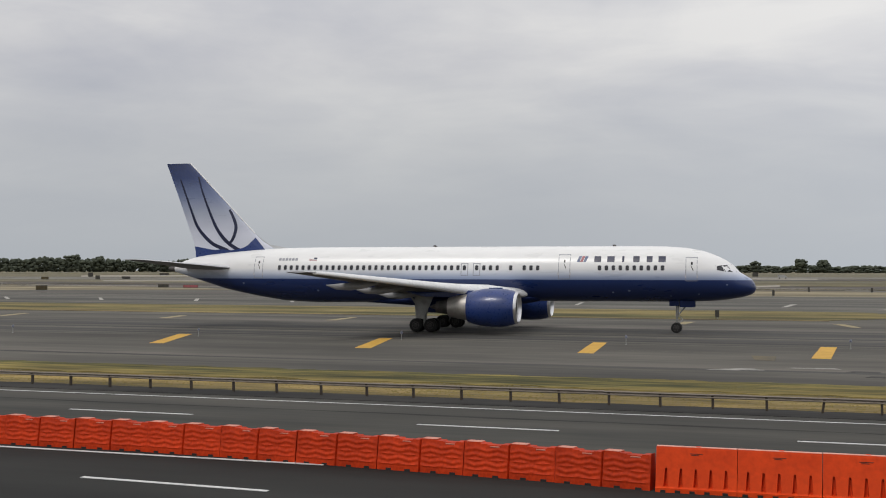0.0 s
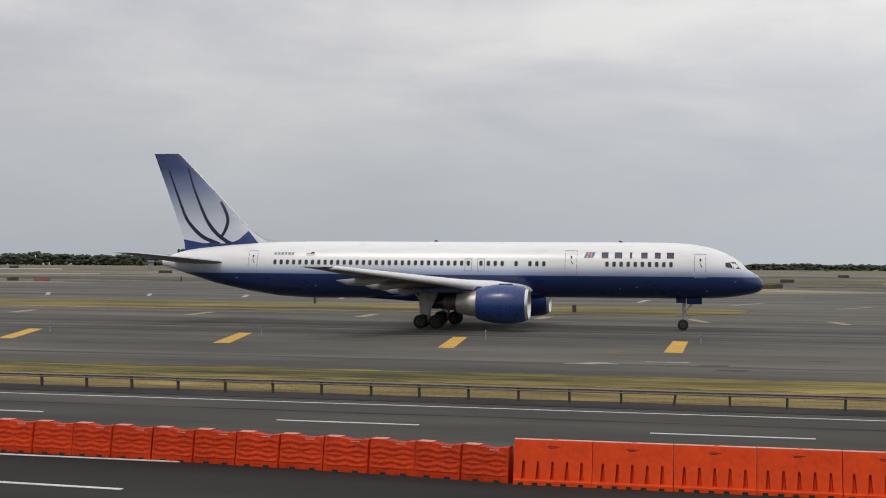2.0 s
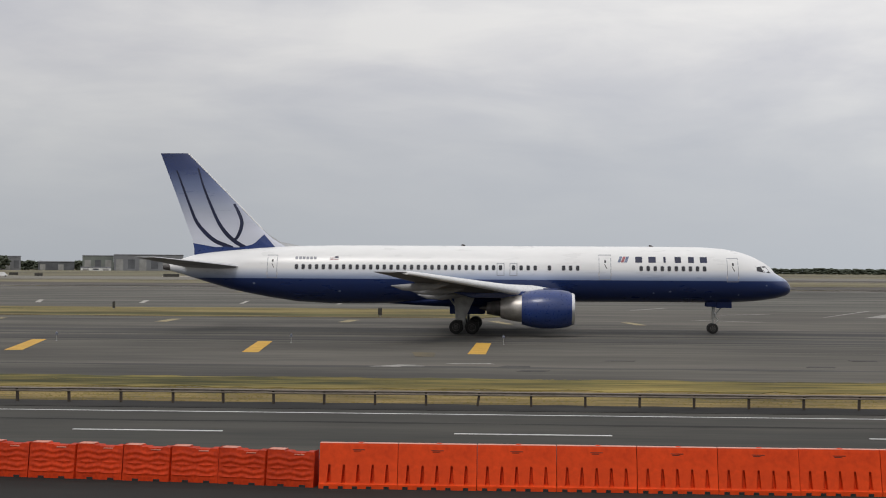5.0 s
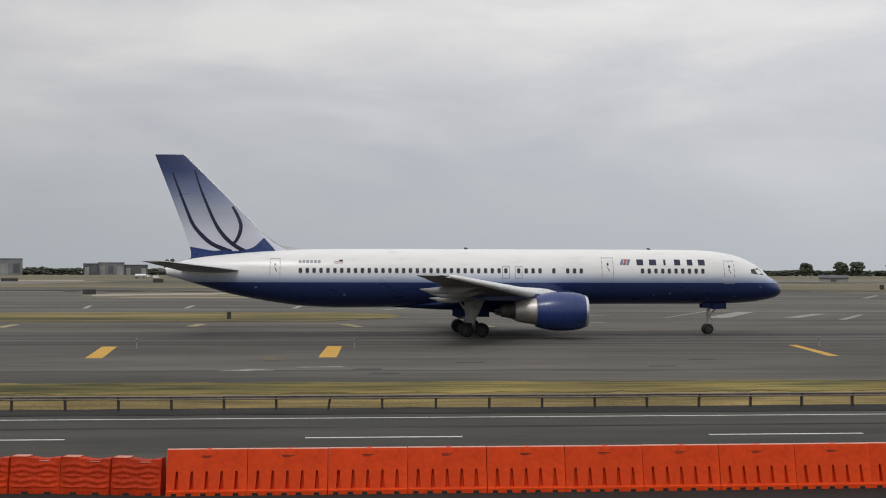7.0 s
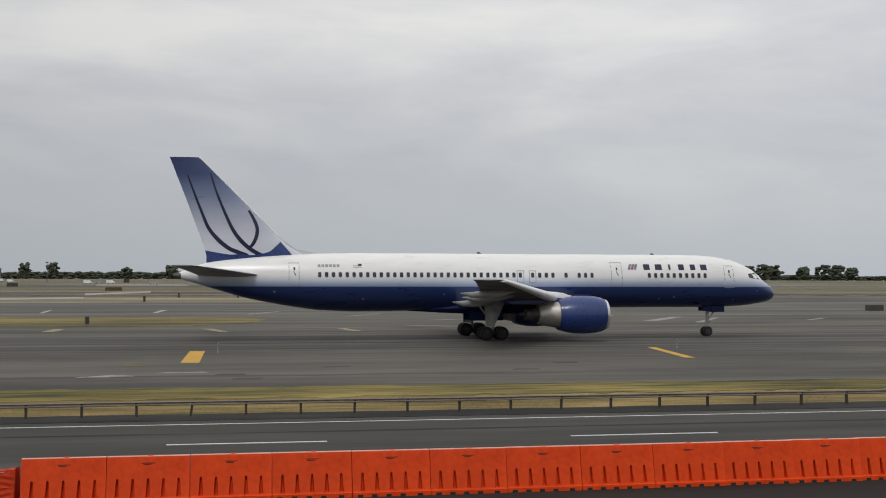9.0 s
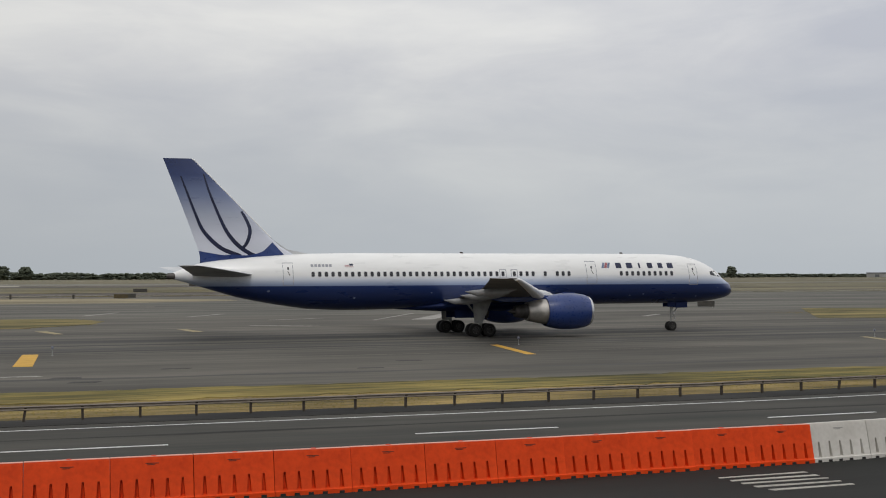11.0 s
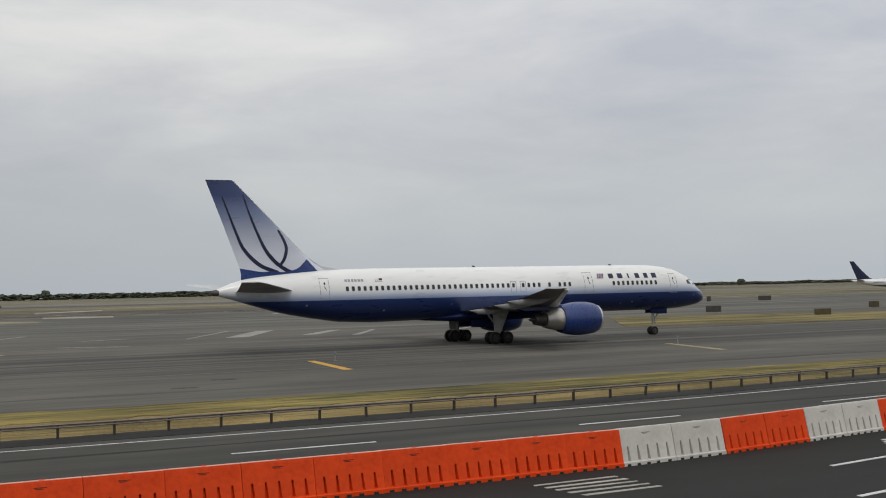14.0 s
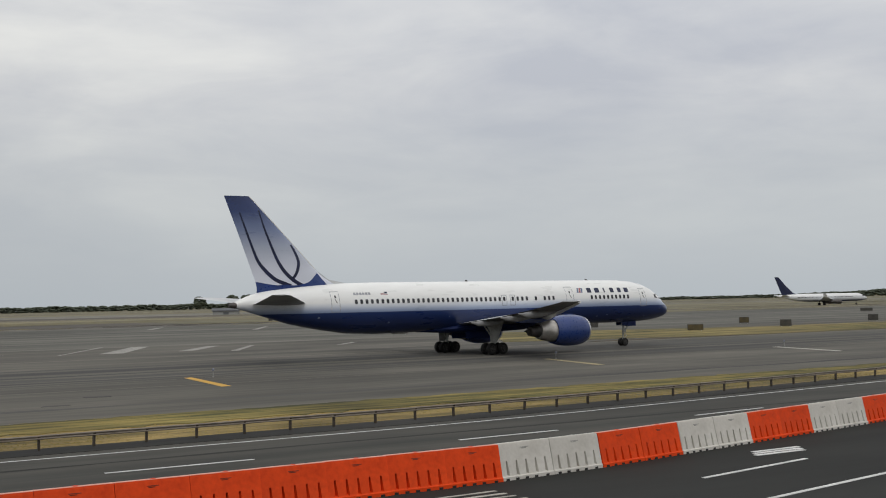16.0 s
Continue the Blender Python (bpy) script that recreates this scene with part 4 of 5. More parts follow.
def outline(shape, x, z, w, h, t=0.045, side=-1):
    """A door's seam: four thin strips."""
    for a, b, c, d in ((x - w / 2, x + w / 2, z + h / 2 - t, z + h / 2), (x - w / 2, x + w / 2, z - h / 2, z - h / 2 + t)):
        decal(shape, [(a, c), (b, c), (b, d), (a, d)], side, 0.005)
    for a in (x - w / 2, x + w / 2 - t):
        zs = [z - h / 2 + h * i / 5 for i in range(6)]
        for c, d in zip(zs, zs[1:]):
            decal(shape, [(a, c), (a + t, c), (a + t, d), (a, d)], side, 0.005)
    return shape


FOIL = [(0.0, 0.0), (0.012, 0.28), (0.06, 0.62), (0.18, 0.93), (0.36, 1.0), (0.6, 0.78), (0.85, 0.32), (1.0, 0.03), (0.85, -0.22), (0.6, -0.52), (0.36, -0.72), (0.18, -0.66), (0.06, -0.42), (0.012, -0.2)]


def foil(le, te, y, z, thick, drop=0.0):
    """A wing section from leading to trailing edge at span y."""
    return [(le + (te - le) * u, y, z + thick * v - drop * u) for u, v in FOIL]


def airliner():
    root = tagged(new("airliner"), "twin-engine airliner, white over dark blue, taxiing on its wheels", "airplane")
    s = Shape()
    s.loft([section(*r) for r in FUSE])
    body = make("fuselage", s, M_FUSE, root, "white body fading to dark blue below", smooth=35)
    # belly fairing between the wings
    s = Shape()
    s.loft([section(x, tp, b, h, 20) for x, tp, b, h in ((-15.4, 2.7, 2.4, 0.5), (-16.6, 2.9, 2.15, 1.2), (-18.5, 3.1, 1.93, 1.7), (-21, 3.1, 1.84, 1.75), (-24.5, 3.0, 1.83, 1.7), (-26.5, 2.7, 1.88, 1.2), (-28.2, 2.45, 1.98, 0.7), (-29.8, 2.3, 2.07, 0.25))])
    make("belly_fairing", s, M_DEEPBLUE, root, "dark blue belly fairing", smooth=35)
    # tail cone exhaust
    s = Shape()
    s.tube((-46.62, 0, 4.71), (-47.2, 0, 4.69), 0.27, 0.17, 14)
    make("tail_exhaust", s, M_DARKMETAL, root, "dark auxiliary exhaust at the tail", smooth=40)
    # cabin windows
    zs = 4.80
    stations = [-36.62 + 0.5062 * i for i in range(31)] + [-20.48, -19.92, -19.40, -18.88, -17.84, -16.80, -16.29, -15.78] + [-11.15 + 0.51 * i for i in range(10)]
    for x in stations:
        s = Shape()
        decal(s, rounded(x, zs, 0.235, 0.36), -1, 0.008)
        w = make("cabin_window", s, M_GLASS, root)
        s = Shape()
        decal(s, rounded(x, zs, 0.31, 0.44), -1, 0.004)
        make("surround", s, M_FRAME, w)
    # doors
    for x, z, w, h in ((-4.50, 4.72, 0.84, 1.75), (-13.78, 4.88, 0.90, 1.85), (-38.48, 4.82, 0.78, 1.72)):
        s = Shape()
        outline(s, x, z, w, h)
        d = make("cabin_door", s, M_LINE, root, "closed door with grey seam lines")
        s = Shape()
        decal(s, rounded(x + 0.02, z + 0.42, 0.13, 0.22), -1, 0.008)
        make("window", s, M_GLASS, d)
        s = Shape()
        decal(s, [(x - 0.06, z + 0.25), (x, z + 0.22), (x + 0.16, z - 0.08), (x + 0.10, z - 0.12)], -1, 0.010)
        make("handle", s, M_DARKMETAL, d, "dark slanted door handle")
        for sx in (-1, 1):
            s = Shape()
            decal(s, [(x + sx * w / 2 - 0.05, z - 0.62), (x + sx * w / 2 + 0.05, z - 0.62), (x + sx * w / 2 + 0.05, z - 0.42), (x + sx * w / 2 - 0.05, z - 0.42)], -1, 0.009)
            make("hinge_cover", s, M_FRAME, d)
    for x in (-21.43, -20.48):
        s = Shape()
        outline(s, x, 4.68, 0.56, 0.95)
        make("exit_hatch", s, M_LINE, root, "overwing exit with grey seam lines")
    # cockpit glass
    for side in (-1, 1):
        for quad in ([(-1.32, 4.50), (-1.62, 4.50), (-2.02, 5.02), (-1.72, 5.05)], [(-1.67, 4.52), (-2.15, 4.55), (-2.32, 5.00), (-2.06, 5.02)], [(-2.20, 4.56), (-2.72, 4.66), (-2.72, 4.95), (-2.36, 5.00)]):
            s = Shape()
            decal(s, quad, side, 0.010)
            make("cockpit_window", s, M_GLASS, root)
    s = Shape()
    decal(s, [(-1.22, 4.46), (-2.80, 4.60), (-2.82, 5.02), (-2.05, 5.10), (-1.75, 5.12)], -1, 0.003)
    make("windshield_frame", s, M_FRAME, root, "grey windshield frame")
    # titles as six plain dark blocks, emblem, registration bar, flag
    for i in range(6):
        x0 = -11.56 + i * 0.955
        wide = (0.50, 0.54, 0.16, 0.46, 0.42, 0.52)[i]
        x0 += (0.0, 0.0, 0.14, 0.0, 0.02, -0.08)[i]
        s = Shape()
        decal(s, [(x0, 5.23), (x0 + wide, 5.23), (x0 + wide, 5.45), (x0 + wide, 5.67), (x0, 5.67), (x0, 5.45)], -1, 0.008)
        make("title_block", s, M_NAVY, root, "dark navy title block")
    s = Shape()
    for i in range(3):
        a = -12.86 + 0.24 * i
        decal(s, [(a, 5.24), (a + 0.21, 5.24), (a + 0.38, 5.68), (a + 0.17, 5.68)], -1, 0.008, slot=i % 2)
    make("emblem", s, [M_SPOT, M_RED], root, "small slanted red and navy emblem")
    s = Shape()
    for i in range(6):
        decal(s, [(-36.75 + 0.28 * i, 5.36), (-36.55 + 0.28 * i, 5.36), (-36.55 + 0.28 * i, 5.56), (-36.75 + 0.28 * i, 5.56)], -1, 0.008)
    make("registration_bar", s, M_LINE, root, "grey registration bars")
    s = Shape()
    decal(s, [(-34.15, 5.32), (-33.50, 5.32), (-33.50, 5.60), (-34.15, 5.60)], -1, 0.006, slot=0)
    decal(s, [(-33.78, 5.45), (-33.50, 5.45), (-33.50, 5.60), (-33.78, 5.60)], -1, 0.012, slot=1)
    decal(s, [(-34.15, 5.34), (-33.50, 5.34), (-33.50, 5.38), (-34.15, 5.38)], -1, 0.010, slot=2)
    decal(s, [(-34.15, 5.44), (-33.80, 5.44), (-33.80, 5.48), (-34.15, 5.48)], -1, 0.010, slot=2)
    make("flag_patch", s, [M_WHITE, M_NAVY, M_RED], root, "small striped flag patch")
    for x, z, r in ((-10.2, 3.0, 0.09), (-9.0, 3.12, 0.10), (-6.0, 2.75, 0.07), (-39.9, 3.55, 0.12), (-33.4, 3.0, 0.11), (-2.0, 3.6, 0.08), (-4.0, 2.9, 0.08), (-27.3, 3.35, 0.08)):
        s = Shape()
        decal(s, rounded(x, z, r * 1.6, r * 1.2), -1, 0.006)
        make("service_panel", s, M_SPOT, root, "small dull service marking")
    for x, z in ((-10.0, 6.43), (-24.0, 6.44)):
        s = Shape()
        s.add([(x, 0.02, z - 0.06), (x, -0.02, z - 0.06), (x - 0.4, -0.02, z - 0.06), (x - 0.4, 0.02, z - 0.06), (x - 0.22, 0.01, z + 0.12), (x - 0.22, -0.01, z + 0.12), (x - 0.4, -0.01, z + 0.12), (x - 0.4, 0.01, z + 0.12)], [(3, 2, 1, 0), (4, 5, 6, 7), (0, 1, 5, 4), (1, 2, 6, 5), (2, 3, 7, 6), (3, 0, 4, 7)])
        make("antenna", s, M_DARKMETAL, root, "small blade antenna")
    # wings
    for side in (-1, 1):
        s = Shape()
        rows = [(1.3, -16.7, -26.2, 2.98, 0.50, 0.34), (3.66, -18.2, -26.15, 3.13, 0.43, 0.24), (6.5, -20.1, -26.1, 3.30, 0.34, 0.14), (8.6, -21.25, -26.2, 3.50, 0.27, 0.10), (13.0, -23.65, -27.1, 3.92, 0.19, 0.06), (17.5, -26.1, -28.35, 4.35, 0.12, 0.03), (18.7, -26.85, -28.75, 4.46, 0.09, 0.02), (19.0, -27.4, -28.85, 4.49, 0.05, 0.0)]
        s.loft([foil(le, te, side * y, z, th, dr) for y, le, te, z, th, dr in rows])
        wing = make("wing", s, [M_GREY, M_UNDERSHADE], root, "long swept grey wing", smooth=40)
        # faces turned down take the grey with shade painted in
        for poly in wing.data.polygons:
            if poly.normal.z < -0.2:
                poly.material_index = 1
        s = Shape()
        s.loft([[(le + 0.02 + (te - le) * u, side * y, z + th * v * 1.15 + (0.022 if v > 0 else -0.022) - dr * u) for u, v in ((0.22, 0.945), (0.12, 0.86), (0.05, 0.66), (0.0, 0.34), (-0.028, 0.0), (-0.036, -0.36), (-0.030, -0.70), (-0.005, -0.95), (0.05, -1.0), (0.13, -0.72), (0.18, 0.6))] for y, le, te, z, th, dr in [(1.3, -17.0, -26.2, 2.98, 0.34, 0.34)] + rows[1:7]])
        make("slat", s, M_WHITE, wing, "white painted leading edge slat", smooth=40)
        for y in (4.9, 9.4, 12.9):
            le = -18.55 - (y - 3.66) * 0.545
            te = -26.15 if y < 8.6 else -26.2 - (y - 8.6) * 0.24
            z = 3.05 + (y - 3.66) * 0.0935 - 0.32
            s = Shape()
            s.loft([[(x, side * y + r * math.cos(2 * math.pi * i / 10), zz + 1.3 * r * math.sin(2 * math.pi * i / 10)) for i in range(10)] for x, r, zz in ((te + 2.6, 0.03, z + 0.12), (te + 1.8, 0.17, z), (te + 0.6, 0.22, z - 0.10), (te - 0.4, 0.16, z - 0.12), (te - 1.15, 0.02, z - 0.02))])
            make("flap_fairing", s, M_FAIRING, wing, "pale flap track fairing", smooth=40)
        # horizontal tail
        s = Shape()
        s.loft([foil(le, te, side * y, z, th) for y, le, te, z, th in ((0.5, -40.6, -45.4, 4.72, 0.24), (1.3, -41.1, -45.5, 4.78, 0.21), (4.5, -43.4, -46.3, 5.10, 0.13), (7.2, -45.35, -47.0, 5.36, 0.07), (7.6, -45.9, -47.15, 5.40, 0.04))])
        tail = make("tailplane", s, [M_GREY, M_TAILSHADE], root, "swept grey tailplane", smooth=40)
        # downward faces get the darker grey that stands for shade
        for poly in tail.data.polygons:
            if poly.normal.z < -0.2:
                poly.material_index = 1
        engine(root, side)
        main_gear(root, side)
    # fin
    rows = [(6.05, -37.3, -44.66, 0.30), (6.9, -38.75, -45.00, 0.28), (7.6, -39.55, -45.26, 0.26), (10.5, -42.42, -46.35, 0.18), (13.28, -45.20, -47.44, 0.10), (13.42, -45.38, -47.50, 0.08)]
    s = Shape()
    s.loft([[(le + (te - le) * u, th * v * (1 if v > 0 else 1.35), z) for u, v in FOIL] for z, le, te, th in [(5.55, -36.6, -44.46, 0.31)] + rows])
    fin = make("fin", s, M_FIN, root, "blue-to-white tail fin with curved navy strokes", smooth=40)
    s = Shape()
    s.loft([[(-36.2, 0, 6.3), (-36.2, 0.05, 6.25), (-36.2, -0.05, 6.25)], [(-38.2, 0, 6.68), (-38.2, 0.06, 6.1), (-38.2, -0.06, 6.1)], [(-39.3, 0, 7.40), (-39.3, 0.05, 6.1), (-39.3, -0.05, 6.1)], [(-40.6, 0, 8.72), (-40.6, 0.04, 6.1), (-40.6, -0.04, 6.1)]])
    make("dorsal_fillet", s, M_GREY, fin, "pale fillet ahead of the fin", smooth=60)

    s = Shape()
    for (za, la, _, _), (zb, lb, _, _) in zip(rows[2:], rows[3:]):
        s.tube((la + 0.015, 0, za), (lb + 0.015, 0, zb), 0.065, 0.055, 8)
    make("leading_edge", s, M_WHITE, fin, "pale bare leading edge of the fin", smooth=40)

    def fin_half(x, z):
        for (za, la, ta, ha), (zb, lb, tb, hb) in zip(rows, rows[1:]):
            if za <= z <= zb:
                t = (z - za) / (zb - za)
                le, te, th = la + (lb - la) * t, ta + (tb - ta) * t, ha + (hb - ha) * t
                u = min(max((le - x) / (le - te), 0.0), 1.0)
                for (ua, va), (ub, vb) in zip(FOIL[8:] + [(0.0, 0.0)], FOIL[7:]):
                    if ua <= u <= ub:
                        return 1.35 * th * abs(va + (vb - va) * ((u - ua) / max(ub - ua, 1e-6)))
        return 0.2

    def stroke(name, pts, widths, label):
        s = Shape()
        n = len(pts)
        left, right = [], []
        for i, (x, z) in enumerate(pts):
            a, b = pts[max(i - 1, 0)], pts[min(i + 1, n - 1)]
            dx, dz = b[0] - a[0], b[1] - a[1]
            L = math.hypot(dx, dz)
            w = widths[i] / 2
            left.append((x - dz / L * w, z + dx / L * w))
            right.append((x + dz / L * w, z - dx / L * w))
        vs = [(x, -fin_half(x, z) - 0.012, z) for x, z in left + right] + [(x, -fin_half(x, z) + 0.03, z) for x, z in left + right]
        fs = []
        for i in range(n - 1):
            fs += [(i, i + 1, n + i + 1, n + i), (i, 2 * n + i, 2 * n + i + 1, i + 1), (n + i, n + i + 1, 3 * n + i + 1, 3 * n + i)]
        s.add(vs, fs)
        make(name, s, M_NAVY, fin, label)

    def curve(ctrl, n=22):
        """A smooth line through control places."""
        out = []
        pts = [ctrl[0]] + ctrl + [ctrl[-1]]
        for i in range(1, len(pts) - 2):
            p0, p1, p2, p3 = pts[i - 1:i + 3]
            for k in range(n // (len(ctrl) - 1) + 1):
                t = k / (n // (len(ctrl) - 1) + 1)
                out.append(tuple(0.5 * (2 * b + (c - a) * t + (2 * a - 5 * b + 4 * c - d) * t * t + (3 * b - a - 3 * c + d) * t ** 3) for a, b, c, d in zip(p0, p1, p2, p3)))
        return out + [ctrl[-1]]

    c = curve([(-46.20, 12.1), (-45.75, 10.9), (-45.15, 9.35), (-44.65, 8.2), (-43.95, 7.35), (-43.2, 6.74), (-42.45, 6.42), (-41.8, 6.18)], 30)
    stroke("navy_stroke", c, [0.10 + 0.20 * min(1, i / len(c) * 1.8) for i in range(len(c))], "long curved navy stroke")
    c = curve([(-44.55, 12.3), (-44.15, 11.0), (-43.55, 9.5), (-42.95, 8.2), (-42.38, 7.38), (-41.8, 6.82), (-41.2, 6.42), (-40.7, 6.18)], 30)
    stroke("navy_stroke", c, [0.10 + 0.20 * min(1, i / len(c) * 1.8) for i in range(len(c))], "long curved navy stroke")
    c = curve([(-41.75, 9.55), (-41.4, 8.95), (-41.12, 8.2), (-41.2, 7.55), (-41.45, 7.02), (-41.75, 6.74)], 20)
    stroke("navy_stroke", c, [0.17 + 0.10 * math.sin(math.pi * i / len(c)) for i in range(len(c))], "short hooked navy stroke")
    # blue foot of the fin with a scalloped upper edge
    s = Shape()
    upper = curve([(-44.90, 6.56), (-44.0, 6.40), (-43.1, 6.26), (-42.4, 6.30), (-41.7, 6.24), (-41.0, 6.28), (-40.2, 6.52), (-39.75, 6.90), (-39.40, 7.24)], 40)
    n = len(upper)
    lower = [(x, 5.68 + (x + 44.6) * 0.088) for x, z in upper]
    lower = [(x + 0.9 * max(0.0, (x + 41.0) / 1.55), z + 0.06 * max(0.0, (x + 41.0) / 1.55)) for x, z in lower]
    lower[0] = (-44.70, 5.72)
    levels = 6
    vs = []
    for q in range(levels + 1):
        for (xu, zu), (xl, zl) in zip(upper, lower):
            px, pz = xu + (xl - xu) * q / levels, zu + (zl - zu) * q / levels
            vs.append((px, -max(fin_half(px, max(pz, 6.06)), 0.03) - 0.022, pz))
    s.add(vs, [(q * n + i, q * n + i + 1, (q + 1) * n + i + 1, (q + 1) * n + i) for q in range(levels) for i in range(n - 1)])
    make("blue_foot_panel", s, M_BLUE, fin, "blue panel along the foot of the fin")
    nose_gear(root)
    return root


def ring_x(x, y, z, r, k=28, squash=1.0):
    return [(x, y + r * math.cos(2 * math.pi * i / k), z + r * squash * math.sin(2 * math.pi * i / k)) for i in range(k)]


def engine(root, side):
    y, z = side * 6.5, 1.94
    s = Shape()
    prof = [(-16.42, 1.12), (-16.65, 1.24), (-17.2, 1.34), (-17.95, 1.38), (-18.7, 1.355), (-19.3, 1.25), (-19.88, 1.09), (-19.89, 1.03), (-18.9, 1.0)]
    s.loft([ring_x(x, y, z, r) for x, r in prof], caps=False)
    nac = make("engine", s, M_BLUE, root, "dark blue engine nacelle", smooth=40)
    s = Shape()
    s.loft([ring_x(x, y, z, r) for x, r in ((-16.43, 1.13), (-16.29, 1.10), (-16.23, 1.04), (-16.29, 0.98), (-16.6, 0.96))], caps=False)
    make("inlet_lip", s, M_METAL, nac, "polished bare-metal inlet lip", smooth=50)
    s = Shape()
    s.loft([ring_x(x, y, z, r) for x, r in ((-16.6, 0.965), (-17.3, 0.97))], caps=False)
    s.loft([ring_x(-17.3, y, z, 0.98), ring_x(-17.34, y, z, 0.98)])
    for i in range(24):
        a, b = 2 * math.pi * i / 24, 2 * math.pi * (i + 0.6) / 24
        s.add([(-17.20, y + 0.28 * math.cos(a), z + 0.28 * math.sin(a)), (-17.20, y + 0.95 * math.cos(a), z + 0.95 * math.sin(a)), (-17.28, y + 0.95 * math.cos(b), z + 0.95 * math.sin(b)), (-17.28, y + 0.28 * math.cos(b), z + 0.28 * math.sin(b))], [(0, 1, 2, 3)])
    make("fan", s, M_DARKMETAL, nac, "dark fan blades")
    s = Shape()
    s.loft([ring_x(x, y, z, r, 16) for x, r in ((-16.72, 0.02), (-16.85, 0.14), (-17.2, 0.28), (-17.25, 0.28))])
    make("spinner", s, M_GREY, nac, smooth=40)
    s = Shape()
    s.loft([ring_x(x, y, z + 0.03, r) for x, r in ((-19.6, 0.98), (-20.2, 0.93), (-20.8, 0.83), (-21.35, 0.70), (-21.36, 0.64))])
    make("exhaust_cowl", s, M_EXHAUST, nac, "silver-grey exhaust cowl", smooth=40)
    s = Shape()
    s.loft([ring_x(x, y, z + 0.03, r, 20) for x, r in ((-21.0, 0.62), (-21.7, 0.52), (-22.3, 0.42), (-22.32, 0.36))])
    s.loft([ring_x(x, y, z + 0.03, r, 14) for x, r in ((-22.0, 0.30), (-22.6, 0.14), (-22.85, 0.02))])
    make("exhaust_core", s, M_DARKMETAL, nac, "dark burnt exhaust core", smooth=40)
    s = Shape()
    s.loft([[(xf, y + side * 0 + w, zz), (xb, y + w, zz), (xb - 0.3, y, zz), (xb, y - w, zz), (xf, y - w, zz), (xf + 0.5, y, zz)] for zz, xf, xb, w in ((2.7, -17.8, -23.2, 0.16), (3.0, -18.4, -24.2, 0.18), (3.18, -20.3, -24.6, 0.14))])
    make("pylon", s, M_BLUE, root, "dark blue engine pylon", smooth=30)
    s = Shape()
    s.box(-18.4, -17.4, y + side * -0.0 - 0.02, y + 0.02, z + 1.33, z + 1.44, cut=0.01)
    make("strake", s, M_BLUE, nac)


def wheel_shape(r, w):
    s = Shape()
    k = 20
    rings = [(-w / 2, r * 0.62), (-w / 2, r * 0.80), (-w * 0.42, r * 0.94), (-w * 0.25, r), (w * 0.25, r), (w * 0.42, r * 0.94), (w / 2, r * 0.80), (w / 2, r * 0.62)]
    s.loft([[(q * math.cos(2 * math.pi * i / k), y, q * math.sin(2 * math.pi * i / k)) for i in range(k)] for y, q in rings], 0)
    for sd in (-1, 1):
        s.loft([[(q * math.cos(2 * math.pi * i / k), sd * y, q * math.sin(2 * math.pi * i / k)) for i in range(k)] for y, q in ((w * 0.40, r * 0.60), (w * 0.53, r * 0.56), (w * 0.47, r * 0.34), (w * 0.62, r * 0.22), (w * 0.62, 0.03))], 1)
        for i in range(6):
            a = 2 * math.pi * i / 6
            c, d = r * 0.46 * math.cos(a), r * 0.46 * math.sin(a)
            s.box(c - 0.03, c + 0.03, sd * w * 0.52 - 0.012, sd * w * 0.52 + 0.012, d - 0.03, d + 0.03, 2)
    return s


WHEELS = []


def main_gear(root, side):
    y = side * 3.66
    s = Shape()
    s.tube((-24.0, y, 0.5), (-24.0, y, 1.5), 0.13, 0.13, 12).tube((-24.0, y, 1.4), (-23.9, y, 2.95), 0.20, 0.20, 12)
    s.tube((-24.0, y, 1.6), (-23.9, side * 2.3, 2.7), 0.09, 0.09, 8).tube((-24.1, y, 1.3), (-25.2, y, 2.75), 0.07, 0.07, 8)
    s.tube((-24.62, y, 0.51), (-23.38, y, 0.51), 0.11, 0.11, 8)
    for dx in (-0.57, 0.57):
        s.tube((-24.0 + dx, y - 0.62, 0.51), (-24.0 + dx, y + 0.62, 0.51), 0.07, 0.07, 8)
    gear = make("main_gear", s, M_STRUT, root, "four-wheel main landing gear", smooth=40)
    s = Shape()
    o = y + side * 0.36
    s.add([(-23.15, o, 2.85), (-24.75, o, 2.85), (-24.62, o + side * 0.03, 1.05), (-24.0, o + side * 0.04, 0.98), (-23.15, o - side * 0.04, 2.85), (-24.75, o - side * 0.04, 2.85), (-24.62, o - side * 0.01, 1.05), (-24.0, o, 0.98)],
          [(0, 1, 2, 3), (7, 6, 5, 4), (0, 4, 5, 1), (1, 5, 6, 2), (2, 6, 7, 3), (3, 7, 4, 0)])
    make("gear_door", s, M_STRUT, gear, "pale grey gear door")
    s = Shape()
    s.box(-25.2, -22.6, side * 1.1 - 0.03, side * 1.1 + 0.03, 1.35, 2.3, cut=0.02)
    make("belly_door", s, M_DEEPBLUE, gear, "dark blue belly gear door")
    for dx in (-0.57, 0.57):
        for dy in (-0.43, 0.43):
            w = make("wheel", wheel_shape(0.51, 0.37), [M_TYRE, M_HUB, M_DARKMETAL], gear, "black tyre on a grey hub", smooth=40)
            WHEELS.append((w, (-24.0 + dx, y + dy, 0.51), 0.51))


